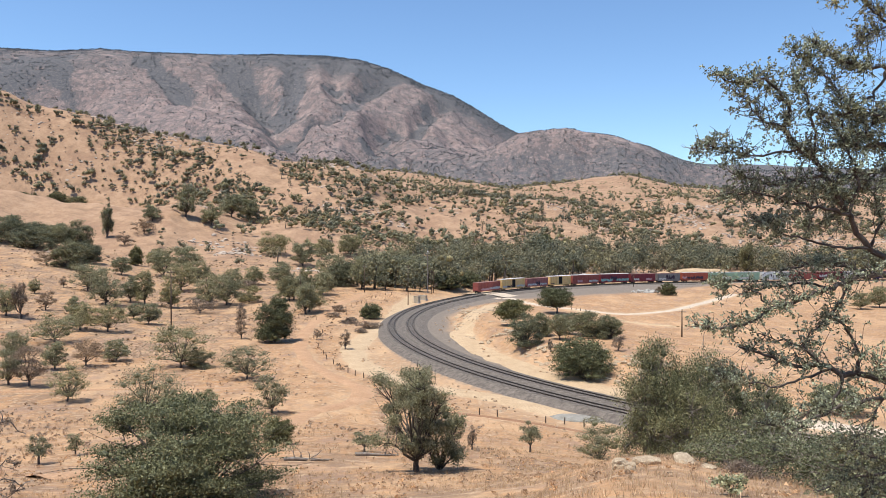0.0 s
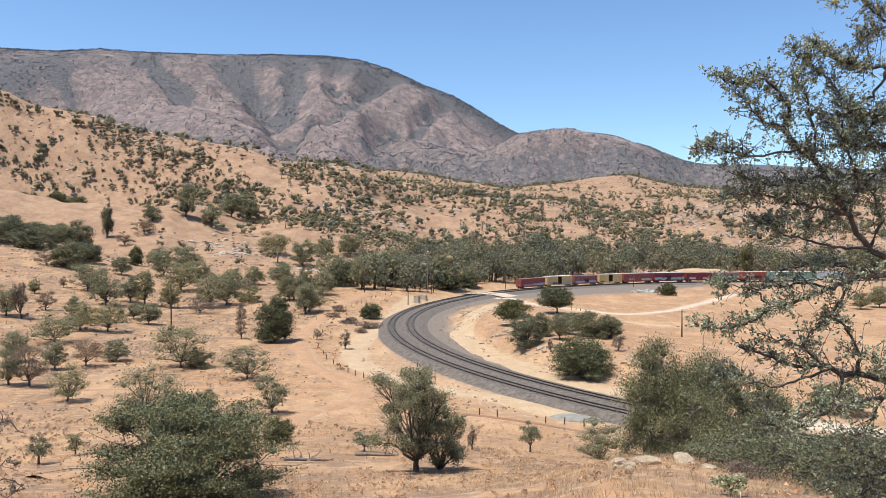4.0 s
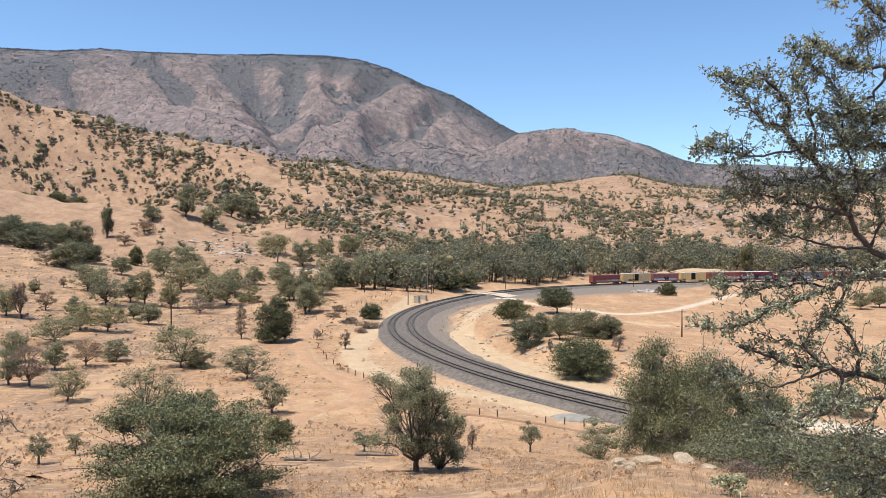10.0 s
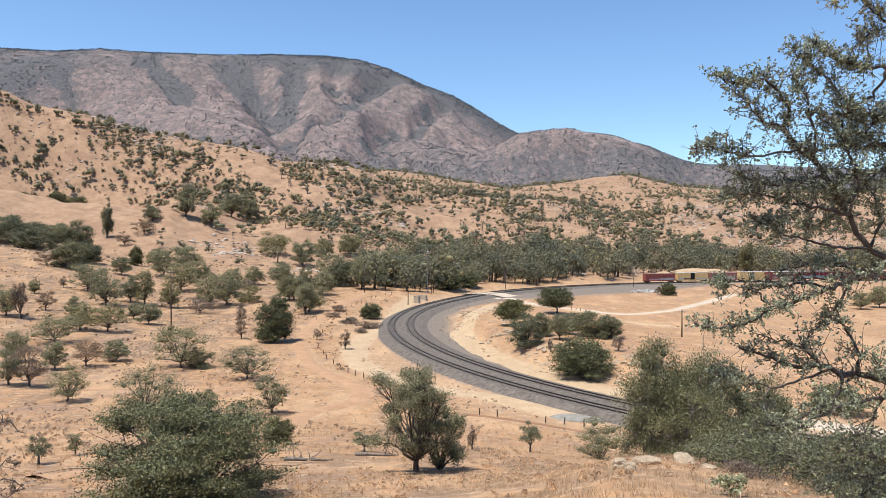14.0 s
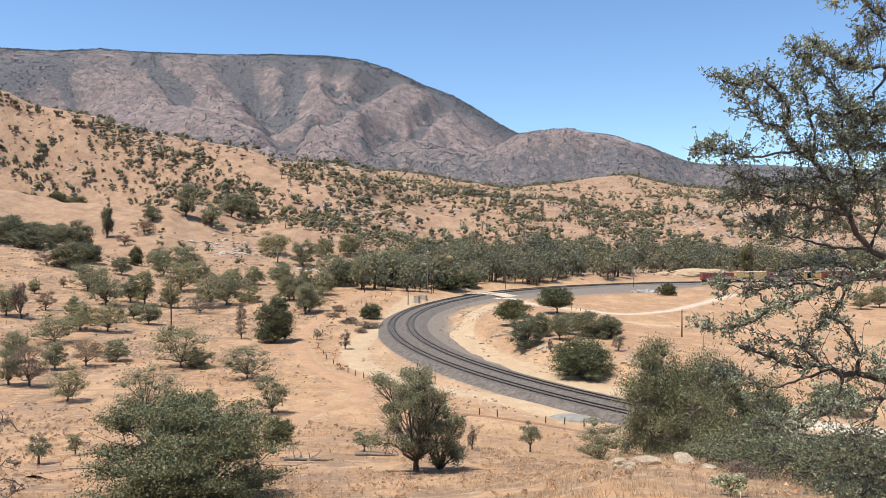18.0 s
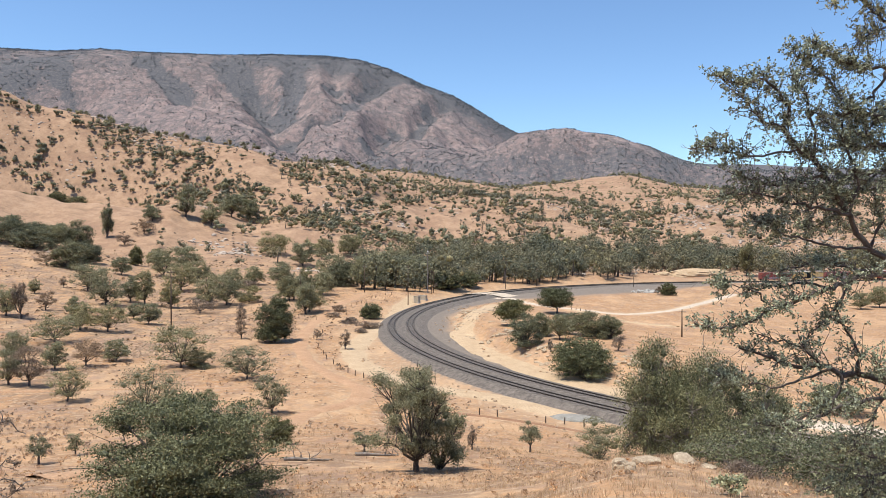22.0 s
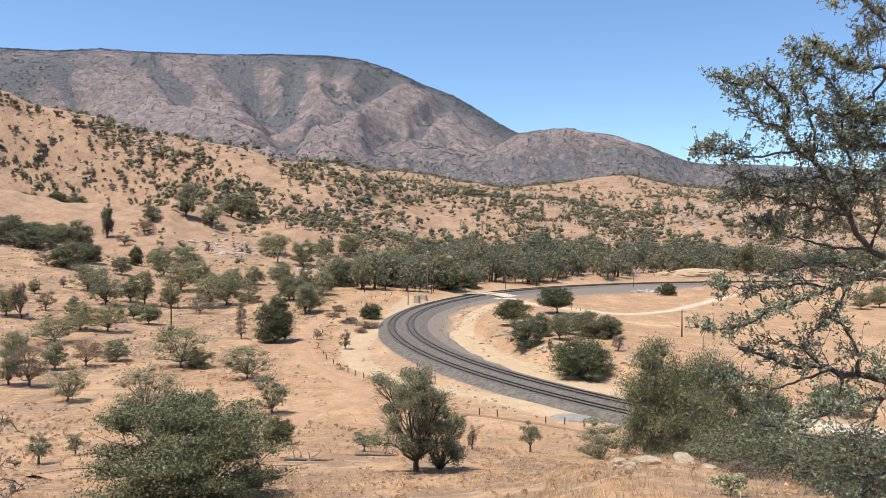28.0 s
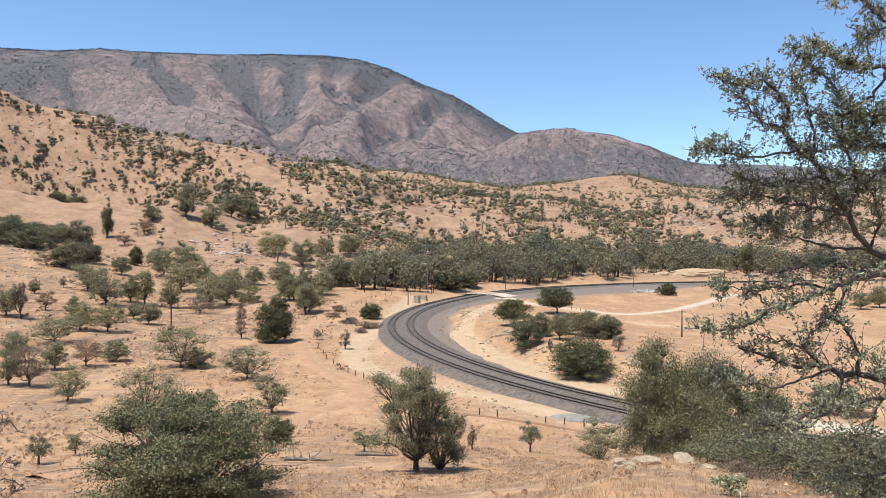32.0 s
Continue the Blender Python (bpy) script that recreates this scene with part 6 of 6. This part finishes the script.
# ---- poles, posts and railway cabinets ----
utility_pole(-69.9, 197.0, 16.2)
utility_pole(-50.7, 272.1, 12.8)
utility_pole(-13.4, 294.2, 15.4)
signal_mast(-6.6, 330.1, 17.7)
utility_pole(-5.1, 331.1, 10.2)
utility_pole(-4.2, 333.2, 9.6)
utility_pole(61.4, 196.8, 7.1)
utility_pole(160.9, 304.0, 10.7)
utility_pole(171.4, 299.2, 11.0)
utility_pole(-32.9, 321.1, 11.4)
utility_pole(47.6, 389.1, 8.9)
utility_pole(30.3, 371.1, 6.6)
utility_pole(90.9, 365.3, 6.2)
fence_post(5.2, 109.6)
fence_post(7.8, 109.6)
fence_post(14.5, 107.9)
fence_post(17.2, 108.2)
fence_post(19.8, 107.2)
fence_post(-32.8, 194.5)
fence_post(-29.1, 178.2)
fence_post(-26.2, 167.3)
fence_post(-24.5, 161.4)
fence_post(-22.3, 156.0)
fence_post(-20.2, 150.0)
fence_post(-18.1, 145.7)
fence_post(-16.3, 142.0)
fence_post(-14.4, 139.0)
fence_post(-12.4, 135.7)
fence_post(-38.8, 235.5)
fence_post(-35.1, 218.7)
fence_post(-32.4, 206.3)
fence_post(-35.2, 264.4)
fence_post(-34.1, 269.2)
fence_post(-32.9, 274.4)
fence_post(-31.7, 279.7)
fence_post(-30.4, 285.0)
fence_post(-29.1, 290.2)
fence_post(-27.9, 296.4)
fence_post(-26.7, 302.7)
fence_post(-25.5, 309.5)
fence_post(-23.6, 313.8)
fence_post(-21.2, 315.8)
fence_post(44.0, 262.2)
fence_post(45.2, 260.3)
fence_post(46.4, 258.4)
fence_post(47.2, 254.3)
fence_post(48.0, 250.6)
PLACES = dict(cabinet=(-10.3, 303.3), cabinet_small=(-8.3, 314.1), rubble=(84.3, 330.8))


def cabinet(x, y, w, d, h, label):
    ob = thing("signal_cabinet", pose(x, y, gz(x, y), 0, 0, -25), label, "cabinet", "railway cabinets")
    bm = bmesh.new()
    box(bm, -w / 2, w / 2, -d / 2, d / 2, 0.15, h, 0.04)
    body = part("body", bm, CABINET, ob)
    bm = bmesh.new()
    box(bm, -w / 2 - 0.1, w / 2 + 0.1, -d / 2 - 0.1, d / 2 + 0.1, h, h + 0.1, 0.03)
    part("roof", bm, CABINET, ob)
    bm = bmesh.new()
    box(bm, -w / 2 - 0.15, w / 2 + 0.15, -d / 2 - 0.15, d / 2 + 0.15, -0.4, 0.15)
    part("plinth", bm, CONCRETE, ob)
    for k in (-1, 1):
        bm = bmesh.new()
        box(bm, k * w / 4 - w * 0.22, k * w / 4 + w * 0.22, -d / 2 - 0.04, -d / 2, 0.25, h - 0.1, 0.01)
        door = part("door", bm, CABINET, body)
    return ob


CABINET = plain("cream_cabinet_paint", (0.42, 0.36, 0.27), (0.56, 0.49, 0.38), 1.5, 0.6)
CONCRETE = plain("pale_concrete", (0.42, 0.40, 0.36), (0.58, 0.55, 0.50), 1.0, 0.9)
cabinet(*PLACES["cabinet"], 2.2, 1.8, 2.7, "cream metal railway equipment cabinet on a concrete base")
cabinet(*PLACES["cabinet_small"], 3.4, 1.6, 1.8, "long low grey-cream equipment cabinet by the track")


def heap(name, x, y, w, d, h, seed, material, label, category, rough=0.25, kind="", turn=None):
    """A mound or boulder, lumpy all over, sunk a little in the ground."""
    bm = bmesh.new()
    bmesh.ops.create_icosphere(bm, subdivisions=4, radius=1.0)
    for v in bm.verts:
        n = v.co.normalized()
        k = 1 + rough * (noise.noise(n * 1.7 + Vector((seed, 0, 0))) + 0.6 * noise.noise(n * 4.1 + Vector((0, seed, 0))) + 0.3 * noise.noise(n * 9.0 + Vector((0, 0, seed))))
        v.co = Vector((n.x * w / 2, n.y * d / 2, n.z * h)) * k
    me = bpy.data.meshes.new(name)
    for f in bm.faces:
        f.smooth = rough < 0.2
    bm.to_mesh(me)
    bm.free()
    me.materials.append(material)
    ob = new(name, me)
    ob.matrix_basis = pose(x, y, gz(x, y) - 0.08 * h, 0, 0, seed * 40 % 360 if turn is None else turn)
    return tagged(ob, label, category, kind=kind)


def boulder(x, y, w, d, h, seed, label):
    """An angular weathered rock: a hull of scattered corners, sunk in the ground."""
    rng = np.random.default_rng(seed)
    bm = bmesh.new()
    for _ in range(34):
        q = rng.normal(size=3)
        q /= np.linalg.norm(q)
        q = np.sign(q) * np.abs(q) ** 0.7
        bm.verts.new((q[0] * w / 2, q[1] * d / 2, q[2] * h * rng.uniform(0.8, 1.0)))
    r = bmesh.ops.convex_hull(bm, input=bm.verts)
    bmesh.ops.delete(bm, geom=[v for v in r["geom_interior"] if v.is_valid], context="VERTS")
    bmesh.ops.subdivide_edges(bm, edges=bm.edges[:], cuts=2, use_grid_fill=True)
    for v in bm.verts:
        v.co += v.co.normalized() * 0.15 * h * (noise.noise(v.co * 5 + Vector((seed, 0, 0))) + noise.noise(v.co * 14))
    me = bpy.data.meshes.new("boulder")
    bm.to_mesh(me)
    bm.free()
    me.materials.append(ROCK)
    ob = new("boulder", me)
    ob.matrix_basis = pose(x, y, gz(x, y) + 0.25 * h, 0, 0, seed * 40 % 360)
    return tagged(ob, label, "rock", "boulders on the slope")


for _x, _y, _w, _d, _h, _t in ((5.62, 24.2, 0.5, 0.45, 0.26, "cracked tan boulder in dry grass"), (5.85, 23.8, 0.36, 0.3, 0.16, "small broken tan boulder in dry grass"),
                               (5.7, 23.3, 0.34, 0.28, 0.09, "small tan rock with dark lichen"), (6.75, 25.3, 0.9, 0.6, 0.2, "pale weathered boulder half sunk in the slope"),
                               (8.3, 26.3, 1.35, 0.7, 0.2, "long flat pale rock on the slope"), (8.9, 25.6, 0.5, 0.4, 0.09, "flat pale rock beside a larger one")):
    boulder(_x, _y, 1.1 * _w, _d, 1.15 * _h, int(_x * 100), "weathered " + _t if "weathered" not in _t else _t)
heap("gravel_mound", 19.6, 112.0, 8.0, 4.0, 0.6, 9, GRAVEL_BLUE, "low pile of blue-grey gravel beside the track", "gravel pile", 0.17, turn=-20)
for _k, (_dx, _dy, _s) in enumerate(((0, 0, 1.6), (2.2, 1, 1.3), (4.2, -1, 1.8), (6.5, 1, 1.2), (-2.2, 0.5, 1.0), (8.5, 0.2, 1.4), (3.0, -2.2, 1.1))):
    heap("rubble_block", PLACES["rubble"][0] + _dx, PLACES["rubble"][1] + _dy, 2.2 * _s, 1.6 * _s, 0.7 * _s, 20 + _k, CONCRETE, "pale broken rubble block on dry ground", "rubble", 0.5)
heap("dirt_mound", 150.0, 447.0, 42, 10, 4.2, 9, SAND, "long mound of bare tan dirt behind the railway", "mound", 0.2, turn=10)
heap("dirt_mound", 3.0, 405.0, 22, 9, 3.2, 12, SAND, "bare pale dirt bank among the creek trees", "mound", 0.2, turn=5)
heap("dirt_mound", 128.0, 446.0, 14, 8, 2.0, 10, SAND, "low mound of bare pale dirt", "mound", 0.2)


# ---- the level crossing: packed pale gravel over both tracks ----
sweep("level_crossing", [(-8.5, -0.75), (-4.0, -0.12), (-2.4, 0.1), (8.0, 0.1), (10.5, -0.35), (15.0, -0.75)], 328.0, 339.0, 1.0,
      PALE, "packed pale gravel crossing over both tracks", "level crossing")


def fallen_log(x, y, length, turn, seed, label):
    """A dead trunk on the ground with broken branches."""
    rng = np.random.default_rng(seed)
    ob = thing("fallen_log", pose(x, y, gz(x, y), 0, 0, turn), label, "log")
    slope = [gz(x + k * length * math.cos(radians(turn)), y + k * length * math.sin(radians(turn))) - gz(x, y) for k in (-0.5, 0.5)]
    line = crook((-length / 2, 0, slope[0] + 0.1), (length / 2, 0, slope[1] + 0.1), rng, 8, 0.02)
    tv, tf = tubes([(line, np.linspace(0.14, 0.06, 8))], 8)
    part_np("trunk", tv, tf, BARK_PALE, ob, smooth=True)
    lines = []
    for _ in range(9):
        a = line[rng.integers(1, 8)]
        lines.append((crook(a, a + rng.normal(size=3) * 0.5 + np.array([0, 0, 0.45]), rng, 5, 0.15), np.linspace(0.035, 0.008, 5)))
    tv, tf = tubes(lines, 5)
    part_np("broken_branches", tv, tf, BARK_PALE, ob)
    return ob


fallen_log(-4.9, 56.4, 3.2, 4, 1, "grey fallen log lying in dry grass")
fallen_log(-9.2, 51.4, 3.0, 8, 2, "dead fallen trunk with broken branches beside an oak")


# ---- ground cover ----
def tufts(name, label, x, y, tall, blades, width, material, seed, category="grass"):
    """Upright blades in clumps, one mesh."""
    rng = np.random.default_rng(seed)
    n = len(x)
    t = np.repeat(np.arange(n), blades)
    m = len(t)
    h = tall * rng.uniform(0.5, 1.3, n)[t] * rng.uniform(0.6, 1.1, m)
    a = rng.uniform(0, 2 * np.pi, m)
    base = np.stack([x[t] + rng.normal(size=m) * tall * 0.35, y[t] + rng.normal(size=m) * tall * 0.35], -1)
    z = height(base[:, 0], base[:, 1])
    lean = rng.normal(size=(m, 2)) * 0.4
    w = np.stack([np.cos(a), np.sin(a)], -1) * (width / 2)
    lo, hi = z - 0.03, z + h
    B = np.concatenate([base - w, lo[:, None]], -1)
    C = np.concatenate([base + w, lo[:, None]], -1)
    top = base + lean * h[:, None]
    D = np.concatenate([top + w * 0.35, hi[:, None]], -1)
    E = np.concatenate([top - w * 0.35, hi[:, None]], -1)
    V = np.stack([B, C, D, E], 1).reshape(-1, 3)
    me = mesh_np(name, V, np.arange(4 * m).reshape(m, 4))
    me.materials.append(material)
    return tagged(new(name, me), label, category, kind="stuff")


_x, _y, _r = scatter(-33, 33, 17, 48, 0.32, 91, patchy(3.0, 0.3, 0.58, 92))
tufts("dry_grass", "tufts of dry straw-coloured grass on the slope", _x, _y, 0.15, 6, 0.016, GRASS_DRY, 93)
_x, _y, _r = scatter(-33, 33, 48, 105, 1.1, 94, patchy(6.0, 0.36, 0.6, 95))
tufts("dry_grass", "tufts of dry straw-coloured grass lower on the slope", _x, _y, 0.24, 7, 0.04, GRASS_DRY, 96)
def slope(x, y):
    """Ground outside the bend and off the dirt roads."""
    off = track_distance(x, y) < -16
    for pts, width in WAYS:
        off = off & (to_line(x, y, pts) > width * 0.6)
    return off



wood("dry_weeds", "low grey-brown weeds among the dry grass", "weeds",
     scatter(-33, 33, 18, 60, 1.1, 97, patchy(5.0, 0.40, 0.58, 98)), (0.15, 0.38), (1.2, 2.2), 3, 26, 0.10, LEAF_WEED, False, (0.35, 0.3), 0)
wood("dry_weeds", "low grey-brown weeds over the valley floor", "weeds",
     scatter(-33, 4, 60, 340, 2.0, 99, patchy(9.0, 0.38, 0.6, 100, slope)), (0.12, 0.6), (1.4, 3.0), 3, 14, 0.26, LEAF_WEED, False, (0.35, 0.3), 0)
wood("dry_brush", "low brown brush dotted over the dry slope", "brush",
     scatter(-33, -7, 150, 480, 4.2, 115, patchy(16.0, 0.40, 0.62, 116, slope)), (0.3, 1.1), (1.2, 2.2), 3, 14, 0.42, LEAF_DRY, False, (0.3, 0.3), 0.24)
wood("dry_weeds", "small grey shrubs along the dirt road inside the bend", "weeds",
     scatter(-2, 24, 125, 300, 4.2, 101, patchy(9.0, 0.56, 0.7, 102, lambda x, y: (track_distance(x, y) > 13) & (track_distance(x, y) < 60))), (0.3, 0.9), (1.2, 2.0), 3, 22, 0.3, LEAF_WEED, False, (0.35, 0.3), 0)
rock_field("bank_rocks", "loose pale stones on the bank inside the bend",
           scatter(-3, 18, 130, 270, 1.3, 103, patchy(7.0, 0.42, 0.62, 104, lambda x, y: (track_distance(x, y) > 18) & (track_distance(x, y) < 32))), 0.5, ROCK)
rock_field("verge_stones", "small stones along the railway verge",
           scatter(-12, 12, 95, 260, 1.5, 105, patchy(6.0, 0.5, 0.7, 106, lambda x, y: (track_distance(x, y) > -20) & (track_distance(x, y) < -5.5))), 0.14, ROCK)
wood("verge_weeds", "tufts of dry grey weeds along the railway verge", "weeds",
     scatter(-12, 14, 95, 320, 2.2, 107, patchy(8.0, 0.45, 0.62, 108, lambda x, y: (np.abs(track_distance(x, y) - 3) > 9) & (np.abs(track_distance(x, y) - 3) < 24))), (0.15, 0.55), (1.2, 2.6), 3, 12, 0.26, LEAF_WEED, False, (0.35, 0.3), 0)


def motions():
    """The train rolls east at an even pace; the oak's limbs stir in the wind and sink a little."""
    at = TAIL_0
    for car, length in zip(TRAIN, (20.0, 19.7, 17.4, 16.5, 19.7, 19.9, 17.1, 15.4, 16.8, 15.9, 15.0, 18.0, 17.4, 17.0, 18.0, 19.0)):
        mid = at + length / 2
        walk(car, [(t, car_pose(mid + SPEED * t)) for t in range(33)])
        at += length
    for k, (limb, foot) in enumerate(BOUGHS):
        rows = []
        for j in range(65):
            t = j / 2
            gust = 0.5 + 0.5 * math.sin(0.55 * t + k)
            sway = gust * (0.14 * math.sin(2.3 * t + 1.7 * k) + 0.08 * math.sin(4.1 * t + k))
            sink = 0.0 if t < 13 else 0.22 * min(1.0, (t - 13) / 12)
            rows.append((t, Matrix.Translation(foot) @ Euler((0.4 * radians(sway), -radians(sway + sink), 0)).to_matrix().to_4x4()))
        walk(limb, rows)


motions()
